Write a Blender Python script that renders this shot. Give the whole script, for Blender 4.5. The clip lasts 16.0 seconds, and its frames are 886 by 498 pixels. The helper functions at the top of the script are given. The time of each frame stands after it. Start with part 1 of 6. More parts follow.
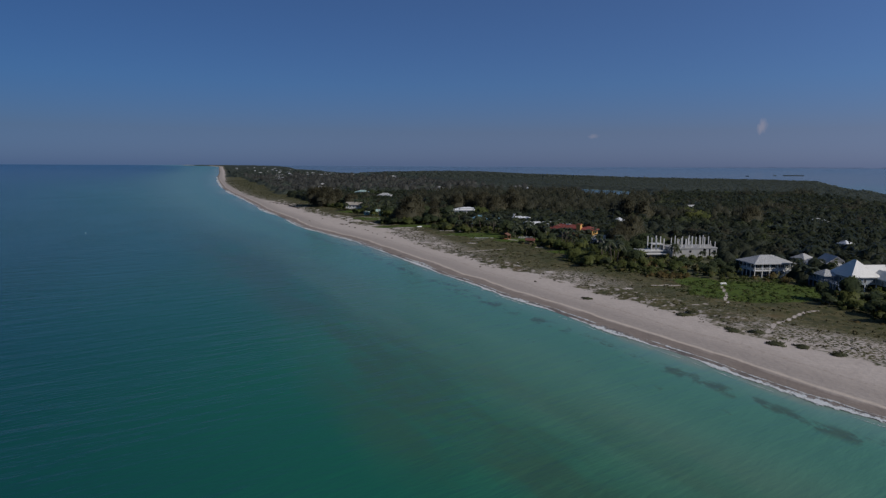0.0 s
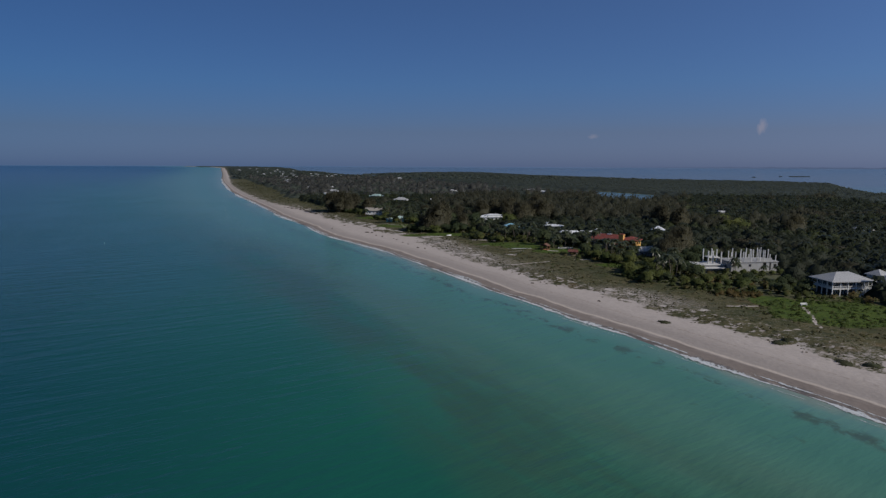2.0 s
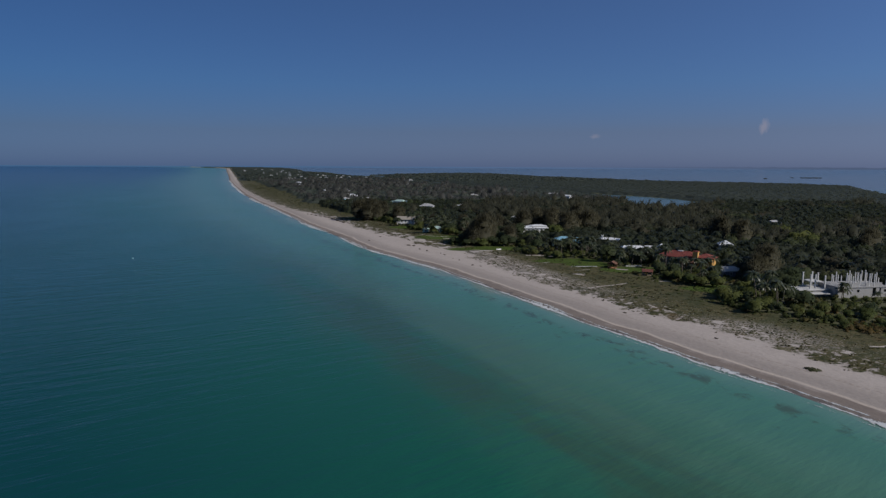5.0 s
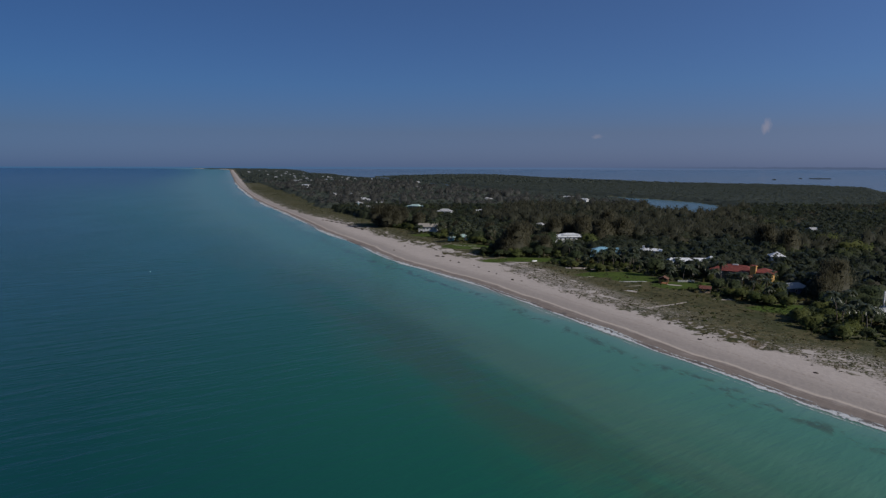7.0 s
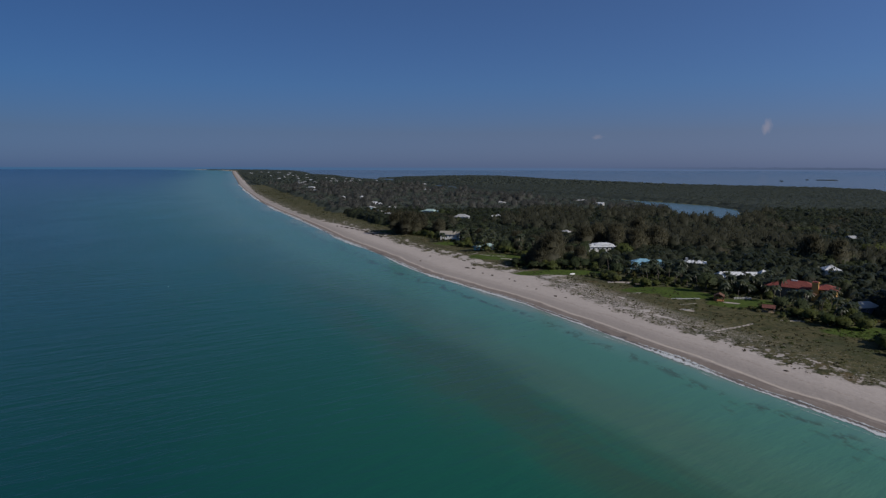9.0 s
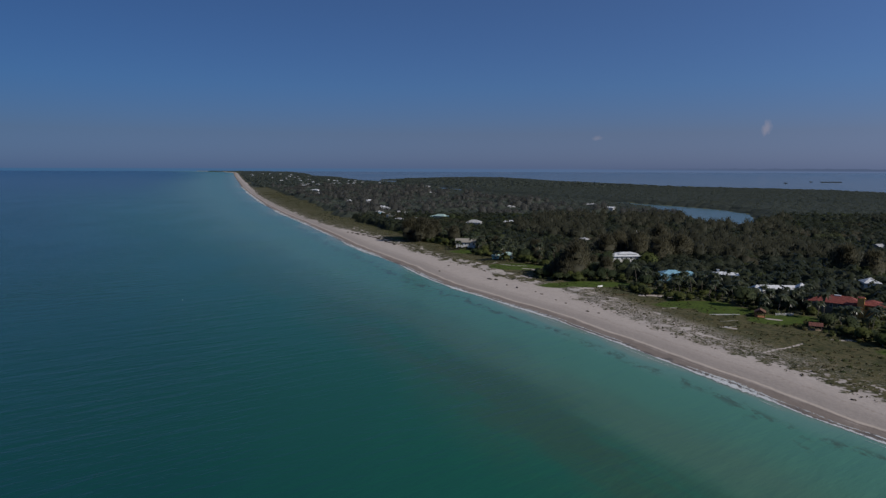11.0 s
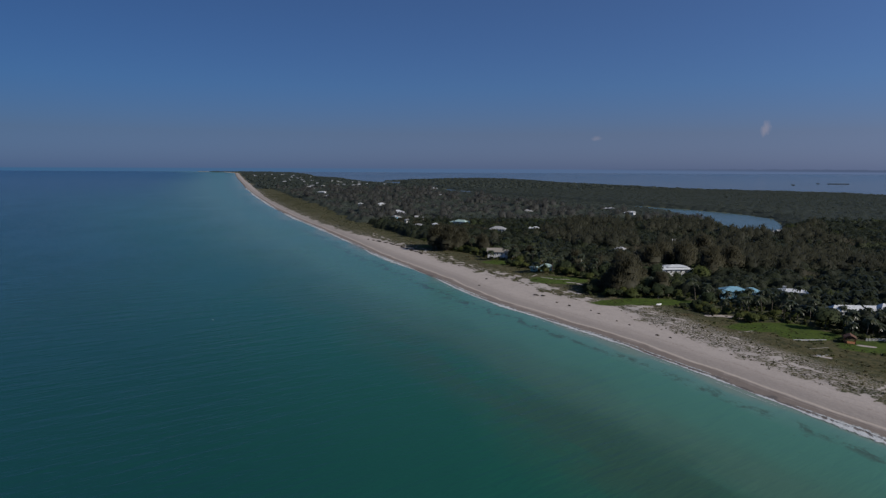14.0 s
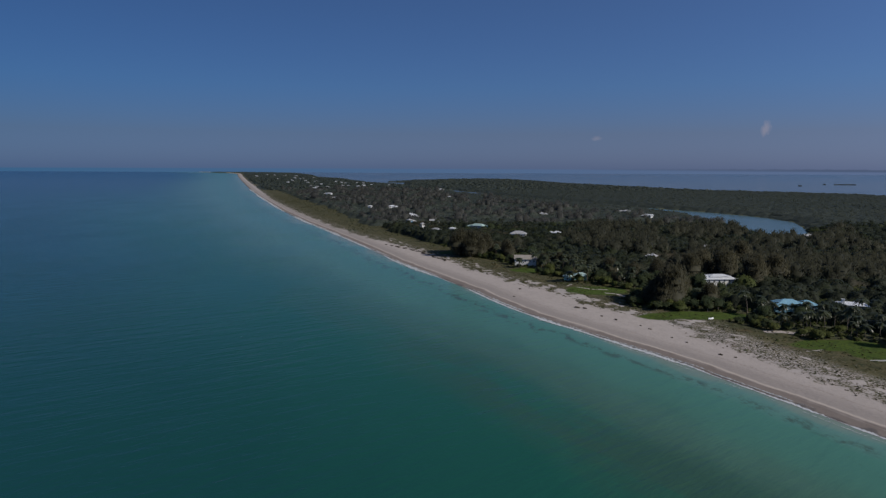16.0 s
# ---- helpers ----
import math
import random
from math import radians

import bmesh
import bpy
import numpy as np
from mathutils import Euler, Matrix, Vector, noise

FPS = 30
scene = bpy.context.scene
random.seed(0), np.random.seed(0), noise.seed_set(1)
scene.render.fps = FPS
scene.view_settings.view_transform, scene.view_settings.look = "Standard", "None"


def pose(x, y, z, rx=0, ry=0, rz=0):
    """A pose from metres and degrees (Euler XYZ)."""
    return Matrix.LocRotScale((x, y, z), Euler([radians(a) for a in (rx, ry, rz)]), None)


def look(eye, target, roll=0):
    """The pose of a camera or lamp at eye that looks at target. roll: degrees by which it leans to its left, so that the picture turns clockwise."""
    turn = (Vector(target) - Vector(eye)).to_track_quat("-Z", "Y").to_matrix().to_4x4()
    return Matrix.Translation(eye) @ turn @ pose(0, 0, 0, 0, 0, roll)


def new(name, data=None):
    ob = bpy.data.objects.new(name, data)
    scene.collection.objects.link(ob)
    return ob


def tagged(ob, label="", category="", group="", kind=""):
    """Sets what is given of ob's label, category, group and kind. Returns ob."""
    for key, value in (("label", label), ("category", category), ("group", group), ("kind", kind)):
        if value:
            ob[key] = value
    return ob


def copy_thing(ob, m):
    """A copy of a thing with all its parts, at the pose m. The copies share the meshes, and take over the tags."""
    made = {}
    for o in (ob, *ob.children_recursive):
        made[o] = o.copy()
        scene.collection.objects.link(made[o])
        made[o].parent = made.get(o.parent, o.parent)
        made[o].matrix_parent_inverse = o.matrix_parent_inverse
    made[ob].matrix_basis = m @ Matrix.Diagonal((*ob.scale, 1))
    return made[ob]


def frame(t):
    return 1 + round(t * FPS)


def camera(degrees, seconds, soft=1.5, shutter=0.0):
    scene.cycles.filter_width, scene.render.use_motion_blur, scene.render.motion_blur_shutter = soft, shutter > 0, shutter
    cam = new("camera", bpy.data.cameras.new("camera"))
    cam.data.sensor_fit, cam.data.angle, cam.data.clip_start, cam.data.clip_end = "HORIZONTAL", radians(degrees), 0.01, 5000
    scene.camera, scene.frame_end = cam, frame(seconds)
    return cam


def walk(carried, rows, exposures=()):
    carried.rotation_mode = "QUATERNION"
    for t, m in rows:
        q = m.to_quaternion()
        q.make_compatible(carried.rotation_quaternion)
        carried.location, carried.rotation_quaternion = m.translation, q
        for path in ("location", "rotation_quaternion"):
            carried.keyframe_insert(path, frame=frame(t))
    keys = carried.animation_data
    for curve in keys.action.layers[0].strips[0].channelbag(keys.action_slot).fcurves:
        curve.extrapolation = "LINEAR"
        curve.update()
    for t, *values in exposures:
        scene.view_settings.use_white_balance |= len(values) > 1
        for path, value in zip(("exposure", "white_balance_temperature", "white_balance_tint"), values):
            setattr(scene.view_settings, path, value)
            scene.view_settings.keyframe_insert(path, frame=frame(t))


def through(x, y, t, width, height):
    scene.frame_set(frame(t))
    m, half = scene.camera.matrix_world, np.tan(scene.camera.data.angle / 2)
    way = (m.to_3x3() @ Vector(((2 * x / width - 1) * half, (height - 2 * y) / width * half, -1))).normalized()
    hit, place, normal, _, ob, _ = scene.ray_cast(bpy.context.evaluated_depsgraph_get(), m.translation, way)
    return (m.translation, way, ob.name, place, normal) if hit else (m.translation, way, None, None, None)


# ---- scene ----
# A barrier island seen from a drone that climbs and drifts seaward along the beach.
# ---------------------------------------------------------------- camera
cam = camera(70.0, 16.0, soft=1.35)
# seconds, x, y, z, yaw, pitch, roll
PATH = [
    (0.0, 0.00, 0.00, 50.00, -0.026, -7.572, 0.280),
    (0.5, -5.47, 4.26, 51.08, -0.021, -7.560, 0.256),
    (1.0, -11.04, 8.68, 52.16, -0.021, -7.548, 0.236),
    (1.5, -16.77, 13.16, 53.25, -0.022, -7.540, 0.226),
    (2.0, -22.59, 17.71, 54.31, -0.024, -7.538, 0.225),
    (2.5, -28.36, 22.30, 55.34, -0.025, -7.543, 0.232),
    (3.0, -33.91, 27.18, 56.38, -0.020, -7.552, 0.245),
    (3.5, -39.27, 32.24, 57.43, -0.004, -7.563, 0.260),
    (4.0, -44.85, 37.50, 58.53, 0.023, -7.576, 0.278),
    (6.5, -70.47, 65.44, 63.94, 0.297, -7.510, 0.148),
    (7.0, -75.69, 71.78, 65.01, 0.313, -7.513, 0.147),
    (7.5, -81.01, 78.01, 66.07, 0.326, -7.514, 0.146),
    (8.0, -86.40, 83.93, 67.17, 0.337, -7.506, 0.145),
    (8.5, -91.49, 89.37, 68.31, 0.345, -7.487, 0.144),
    (9.0, -95.97, 93.86, 69.44, 0.350, -7.470, 0.144),
    (11.5, -113.90, 111.39, 74.73, 0.324, -7.367, 0.180),
    (12.0, -118.31, 115.40, 75.60, 0.295, -7.365, 0.203),
    (12.5, -123.01, 119.70, 76.44, 0.274, -7.367, 0.227),
    (13.0, -127.65, 124.62, 77.22, 0.260, -7.370, 0.247),
    (13.5, -132.28, 129.87, 77.95, 0.255, -7.370, 0.259),
    (14.0, -137.14, 134.82, 78.63, 0.254, -7.373, 0.262),
    (14.5, -142.23, 139.65, 79.33, 0.257, -7.374, 0.261),
    (15.0, -147.50, 144.48, 80.07, 0.262, -7.373, 0.257),
    (15.5, -152.75, 149.43, 80.87, 0.267, -7.372, 0.251),
    (16.0, -157.95, 154.96, 81.71, 0.270, -7.368, 0.243),
]
walk(cam, [(t, pose(x, y, z, 90 + p, 0, w) @ pose(0, 0, 0, 0, 0, r)) for t, x, y, z, w, p, r in PATH],
     exposures=[(0.0, 0.0), (16.0, 0.0)])

# ---------------------------------------------------------------- light
SUN_AZ, SUN_EL = 116.0, 34.0
SUN_TO = Vector((math.sin(radians(SUN_AZ)) * math.cos(radians(SUN_EL)), math.cos(radians(SUN_AZ)) * math.cos(radians(SUN_EL)), math.sin(radians(SUN_EL))))
world = bpy.data.worlds.new("world")
scene.world = world
world.use_nodes = True
wn = world.node_tree
sky = wn.nodes.new("ShaderNodeTexSky")
sky.sky_type, sky.sun_disc = "NISHITA", False
sky.sun_elevation, sky.sun_rotation = radians(SUN_EL), radians(SUN_AZ)
sky.altitude, sky.air_density, sky.dust_density, sky.ozone_density = 2000, 1.4, 2.0, 4.5
grade = wn.nodes.new("ShaderNodeMix")
grade.data_type, grade.blend_type = "RGBA", "MULTIPLY"
grade.inputs[0].default_value = 1.0
air = wn.nodes.new("ShaderNodeTexCoord")
level = wn.nodes.new("ShaderNodeSeparateXYZ")
wn.links.new(air.outputs["Generated"], level.inputs[0])
haze = wn.nodes.new("ShaderNodeValToRGB")
for k, (f, c) in zip([haze.color_ramp.elements[0], haze.color_ramp.elements[1], haze.color_ramp.elements.new(0.05), haze.color_ramp.elements.new(0.12)],
                     [(0.0, (0.335, 0.52, 1.28)), (0.25, (0.225, 0.56, 1.115)), (0.05, (0.39, 0.50, 0.95)), (0.12, (0.40, 0.61, 1.06))]):
    k.position, k.color = f, (*c, 1)
wn.links.new(level.outputs[2], haze.inputs[0])
wn.links.new(haze.outputs[0], grade.inputs[7])
# the lens filter darkens the sky away from the sun
polar = wn.nodes.new("ShaderNodeMapRange")
for k, x in enumerate((-0.6, 0.6, 0.0, 1.0)):
    polar.inputs[k + 1].default_value = x
wn.links.new(level.outputs[0], polar.inputs[0])
sides = wn.nodes.new("ShaderNodeMix")
sides.data_type = "RGBA"
sides.inputs[6].default_value, sides.inputs[7].default_value = (0.68, 0.75, 0.75, 1), (1.52, 1.33, 1.22, 1)
wn.links.new(polar.outputs[0], sides.inputs[0])
filtered = wn.nodes.new("ShaderNodeVectorMath")
filtered.operation = "MULTIPLY"
wn.links.new(sky.outputs[0], grade.inputs[6])
wn.links.new(grade.outputs[2], filtered.inputs[0])
wn.links.new(sides.outputs[2], filtered.inputs[1])
wn.links.new(filtered.outputs[0], wn.nodes["Background"].inputs[0])
# the open sea beyond the island, and a low dark shore on the horizon of the bay
def below(value, edge, soft):
    n = wn.nodes.new("ShaderNodeMapRange")
    wn.links.new(value, n.inputs[0])
    for k, x in enumerate((edge + soft, edge - soft, 0.0, 1.0)):
        n.inputs[k + 1].default_value = x
    return n.outputs[0]


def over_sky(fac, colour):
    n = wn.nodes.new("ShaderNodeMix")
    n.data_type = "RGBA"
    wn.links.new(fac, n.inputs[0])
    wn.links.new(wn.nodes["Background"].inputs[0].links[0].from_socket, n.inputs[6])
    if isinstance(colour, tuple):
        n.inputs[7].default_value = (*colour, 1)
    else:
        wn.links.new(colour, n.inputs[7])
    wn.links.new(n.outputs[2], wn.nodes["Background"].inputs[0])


# far sea and shore painted into the sky, haze already in their colours
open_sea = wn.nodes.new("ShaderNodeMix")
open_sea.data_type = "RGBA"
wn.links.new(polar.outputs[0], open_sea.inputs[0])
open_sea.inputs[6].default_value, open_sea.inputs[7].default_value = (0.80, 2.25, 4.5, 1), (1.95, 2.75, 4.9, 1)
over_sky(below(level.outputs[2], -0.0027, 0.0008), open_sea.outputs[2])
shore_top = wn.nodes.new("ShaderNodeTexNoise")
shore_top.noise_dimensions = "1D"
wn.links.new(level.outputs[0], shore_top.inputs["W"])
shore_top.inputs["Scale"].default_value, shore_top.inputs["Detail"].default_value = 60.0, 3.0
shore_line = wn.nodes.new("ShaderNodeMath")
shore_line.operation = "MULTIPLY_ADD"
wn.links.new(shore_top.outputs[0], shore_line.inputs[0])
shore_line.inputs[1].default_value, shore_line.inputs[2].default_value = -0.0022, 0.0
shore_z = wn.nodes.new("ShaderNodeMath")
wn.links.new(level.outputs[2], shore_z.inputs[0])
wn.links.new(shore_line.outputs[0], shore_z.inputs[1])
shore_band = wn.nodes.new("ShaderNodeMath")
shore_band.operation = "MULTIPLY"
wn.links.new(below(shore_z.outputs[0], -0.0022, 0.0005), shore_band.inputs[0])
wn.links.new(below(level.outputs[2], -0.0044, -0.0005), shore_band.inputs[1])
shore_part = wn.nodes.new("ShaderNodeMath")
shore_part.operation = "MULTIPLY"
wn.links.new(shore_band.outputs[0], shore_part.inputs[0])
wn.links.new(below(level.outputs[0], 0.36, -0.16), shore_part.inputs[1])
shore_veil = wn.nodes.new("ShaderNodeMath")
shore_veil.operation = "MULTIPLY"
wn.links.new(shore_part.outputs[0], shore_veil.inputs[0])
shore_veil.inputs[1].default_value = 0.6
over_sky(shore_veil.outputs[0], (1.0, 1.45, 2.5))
for way, wide, tall, amount in (((0.4432, 0.8947, 0.0559), 0.0052, 0.0105, 0.42), ((0.2273, 0.9728, 0.0442), 0.0072, 0.0036, 0.26)):
    # two small far clouds
    off = wn.nodes.new("ShaderNodeVectorMath")
    off.operation = "SUBTRACT"
    wn.links.new(air.outputs["Generated"], off.inputs[0])
    off.inputs[1].default_value = way
    fit_size = wn.nodes.new("ShaderNodeVectorMath")
    fit_size.operation = "DIVIDE"
    wn.links.new(off.outputs[0], fit_size.inputs[0])
    fit_size.inputs[1].default_value = (wide, wide * 2, tall)
    ragged = wn.nodes.new("ShaderNodeTexNoise")
    ragged.inputs["Scale"].default_value, ragged.inputs["Detail"].default_value = 1.1, 4.0
    wn.links.new(fit_size.outputs[0], ragged.inputs["Vector"])
    size = wn.nodes.new("ShaderNodeVectorMath")
    size.operation = "LENGTH"
    wn.links.new(fit_size.outputs[0], size.inputs[0])
    edge = wn.nodes.new("ShaderNodeMath")
    edge.operation = "MULTIPLY_ADD"
    wn.links.new(ragged.outputs[0], edge.inputs[0])
    edge.inputs[1].default_value = -1.6
    wn.links.new(size.outputs["Value"], edge.inputs[2])
    veil = wn.nodes.new("ShaderNodeMapRange")
    wn.links.new(edge.outputs[0], veil.inputs[0])
    for k, x in enumerate((0.35, -0.5, 0.0, amount)):
        veil.inputs[k + 1].default_value = x
    puff = wn.nodes.new("ShaderNodeMix")
    puff.data_type = "RGBA"
    wn.links.new(veil.outputs[0], puff.inputs[0])
    wn.links.new(wn.nodes["Background"].inputs[0].links[0].from_socket, puff.inputs[6])
    puff.inputs[7].default_value = (6.2, 5.6, 6.6, 1)
    wn.links.new(puff.outputs[2], wn.nodes["Background"].inputs[0])
wn.nodes["Background"].inputs[1].default_value = 0.0525
sun = new("sun", bpy.data.lights.new("sun", "SUN"))
sun.data.energy, sun.data.angle, sun.data.color = 3.0, radians(0.6), (1.0, 0.95, 0.88)
sun.matrix_world = look(SUN_TO * 300, (0, 0, 0))


# ---------------------------------------------------------------- materials
class Mat:
    """A small wrapper for procedural node materials."""

    def __init__(self, name, rough=0.6, metal=0.0, spec=0.5):
        self.m = bpy.data.materials.new(name)
        self.m.use_nodes = True
        self.t = self.m.node_tree
        self.b = self.t.nodes["Principled BSDF"]
        self.b.inputs["Roughness"].default_value = rough
        self.b.inputs["Metallic"].default_value = metal
        self.b.inputs["Specular IOR Level"].default_value = spec

    def node(self, kind, **inputs):
        n = self.t.nodes.new(kind)
        for k, v in inputs.items():
            self.put(n, k.replace("_", " "), v)
        return n

    def put(self, n, key, v):
        if isinstance(v, bpy.types.NodeSocket):
            self.t.links.new(v, n.inputs[key])
        else:
            n.inputs[key].default_value = v

    def place(self):
        return self.node("ShaderNodeNewGeometry").outputs["Position"]

    def noise(self, scale, detail=3.0, vector=None, stretch=None, rough=0.55):
        vector = vector or self.place()
        if stretch:
            mp = self.node("ShaderNodeMapping", Vector=vector)
            mp.inputs["Scale"].default_value = stretch
            vector = mp.outputs[0]
        n = self.node("ShaderNodeTexNoise", Vector=vector, Scale=scale, Detail=detail, Roughness=rough)
        return n.outputs[0]

    def attr(self, name):
        n = self.node("ShaderNodeAttribute")
        n.attribute_name = name
        return n.outputs["Fac"]

    def math(self, op, a, b=0.0, c=0.0):
        n = self.node("ShaderNodeMath")
        n.operation = op
        for i, v in enumerate((a, b, c)):
            self.put(n, i, v)
        return n.outputs[0]

    def step(self, v, lo, hi, a=0.0, b=1.0):
        n = self.node("ShaderNodeMapRange")
        n.interpolation_type = "SMOOTHSTEP"
        for i, x in enumerate((v, lo, hi, a, b)):
            self.put(n, i, x)
        return n.outputs[0]

    def ramp(self, v, stops):
        n = self.node("ShaderNodeValToRGB", Fac=v)
        e = n.color_ramp.elements
        while len(e) < len(stops):
            e.new(0.5)
        for k, (p, c) in zip(e, stops):
            k.position, k.color = p, (*c, 1)
        return n.outputs[0]

    def mix(self, f, a, b, mode="MIX"):
        n = self.node("ShaderNodeMix")
        n.data_type, n.blend_type = "RGBA", mode
        for i, v in ((0, f), (6, a), (7, b)):
            if isinstance(v, tuple):
                v = (*v, 1)
            self.put(n, i, v)
        return n.outputs[2]

    def bump(self, h, strength, distance, normal=None):
        n = self.node("ShaderNodeBump", Height=h, Strength=strength, Distance=distance)
        if normal:
            self.put(n, "Normal", normal)
        return n.outputs[0]

    def done(self, color=None, normal=None, **inputs):
        if color is not None:
            self.put(self.b, "Base Color", (*color, 1) if isinstance(color, tuple) else color)
        if normal is not None:
            self.put(self.b, "Normal", normal)
        for k, v in inputs.items():
            self.put(self.b, k.replace("_", " "), v)
        return self.m


def sea_material():
    m = Mat("sea_water", 0.17)
    m.b.inputs["IOR"].default_value = 1.33
    m.b.inputs["Specular IOR Level"].default_value = 0.28
    s = m.attr("offshore")
    p = m.place()
    big = m.noise(0.010, 3.0, p, (1.0, 0.5, 1.0))
    mid = m.noise(0.05, 4.0, p, (1.0, 0.35, 1.0))
    wob = m.math("ADD", s, m.math("MULTIPLY", m.math("SUBTRACT", big, 0.5), 55.0))
    wob = m.math("ADD", wob, m.math("MULTIPLY", m.math("SUBTRACT", mid, 0.5), 14.0))
    wob = m.math("MAXIMUM", wob, m.math("MULTIPLY", s, 0.35))
    # clear shallows over sand, a bar, drifting sediment, then deep water
    bed = m.ramp(m.math("DIVIDE", wob, 400.0), [
        (0.0, (0.22, 0.27, 0.21)), (0.012, (0.12, 0.25, 0.20)), (0.04, (0.074, 0.212, 0.150)), (0.07, (0.070, 0.198, 0.140)),
        (0.10, (0.080, 0.205, 0.142)), (0.145, (0.062, 0.175, 0.116)), (0.195, (0.036, 0.148, 0.094)), (0.27, (0.012, 0.112, 0.075)),
        (0.5, (0.004, 0.060, 0.060)), (1.0, (0.003, 0.044, 0.083))])
    # a broken lane of weed close along the shore
    xyz = m.node("ShaderNodeSeparateXYZ", Vector=p)
    wander = m.math("ADD", s, m.math("MULTIPLY", m.math("SUBTRACT", m.noise(0.03, 2.0, p), 0.5), 12.0))
    tufts = m.noise(0.13, 6.0, p, (1.2, 0.7, 1.0), 0.68)
    weed = m.math("MULTIPLY", m.step(tufts, 0.47, 0.60), m.math("MULTIPLY", m.step(wander, 7.5, 12.5), m.step(wander, 19.0, 14.0)))
    loose = m.math("MULTIPLY", m.step(tufts, 0.60, 0.70), m.math("MULTIPLY", m.step(s, 6.0, 10.0), m.step(s, 42.0, 22.0, 0.0, 0.6)))
    col = m.mix(m.math("MULTIPLY", m.math("MAXIMUM", weed, loose), 0.68), bed, (0.056, 0.072, 0.044))
    col = m.mix(m.math("MULTIPLY", m.math("MULTIPLY", m.step(xyz.outputs[1], 140.0, 330.0, 0.0, 0.5), m.step(xyz.outputs[1], 950.0, 420.0, 0.15, 1.0)), m.step(wob, 25.0, 60.0)), col, (0.016, 0.085, 0.062))
    # a pale bar, and beyond it a dim band of stirred-up sand
    drift = m.node("ShaderNodeCombineXYZ", X=m.math("MULTIPLY", s, 0.024), Y=m.math("MULTIPLY", xyz.outputs[1], 0.0085)).outputs[0]
    cloud = m.noise(1.0, 5.0, drift, None, 0.6)
    reach = m.math("ADD", s, m.math("MULTIPLY", m.math("SUBTRACT", big, 0.5), 34.0))
    bar_band = m.math("MULTIPLY", m.math("MULTIPLY", m.step(reach, 36.0, 52.0), m.step(reach, 76.0, 60.0)), m.step(cloud, 0.34, 0.56))
    near = m.step(xyz.outputs[1], 620.0, 260.0, 0.15, 1.0)
    col = m.mix(m.math("MULTIPLY", m.math("MULTIPLY", bar_band, 0.55), near), col, (0.092, 0.178, 0.124))
    murk = m.math("MULTIPLY", m.math("MULTIPLY", m.step(reach, 48.0, 76.0), m.step(reach, 118.0, 84.0)), m.step(m.noise(1.7, 5.0, drift, None, 0.6), 0.36, 0.60))
    col = m.mix(m.math("MULTIPLY", m.math("MULTIPLY", murk, 0.58), near), col, (0.046, 0.084, 0.054))
    # off the shore the sea turns bluer with distance: haze put into its colour
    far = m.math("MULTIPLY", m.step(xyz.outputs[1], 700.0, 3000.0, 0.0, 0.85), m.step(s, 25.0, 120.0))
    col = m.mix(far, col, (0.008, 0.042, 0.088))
    flats = m.mix(m.step(m.noise(0.012, 4.0, p, (0.35, 1.6, 1.0)), 0.42, 0.62), (0.075, 0.10, 0.115), (0.135, 0.145, 0.155))
    lagoon = m.mix(m.noise(0.03, 3.0, p), (0.07, 0.13, 0.13), (0.11, 0.16, 0.15))
    col = m.mix(m.attr("bay"), col, m.mix(m.attr("open_bay"), lagoon, flats))
    # a low swell at a slant to the shore, gusts that roughen it in patches, and ripples
    slant = m.node("ShaderNodeMapping", Vector=p)
    slant.inputs["Rotation"].default_value = (0, 0, math.radians(-34))
    w1 = m.noise(0.10, 4.0, slant.outputs[0], (0.42, 1.8, 1.0), 0.6)
    w2 = m.noise(0.6, 3.0, slant.outputs[0], (0.6, 1.6, 1.0))
    gust = m.step(m.noise(0.012, 3.0, p, (1.0, 0.6, 1.0)), 0.35, 0.65, 0.5, 1.25)
    n = m.bump(m.math("MULTIPLY", w1, gust), m.step(s, 20.0, 90.0, 0.24, 0.42), 1.5)
    n = m.bump(w2, 0.2, 0.28, n)
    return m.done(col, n)


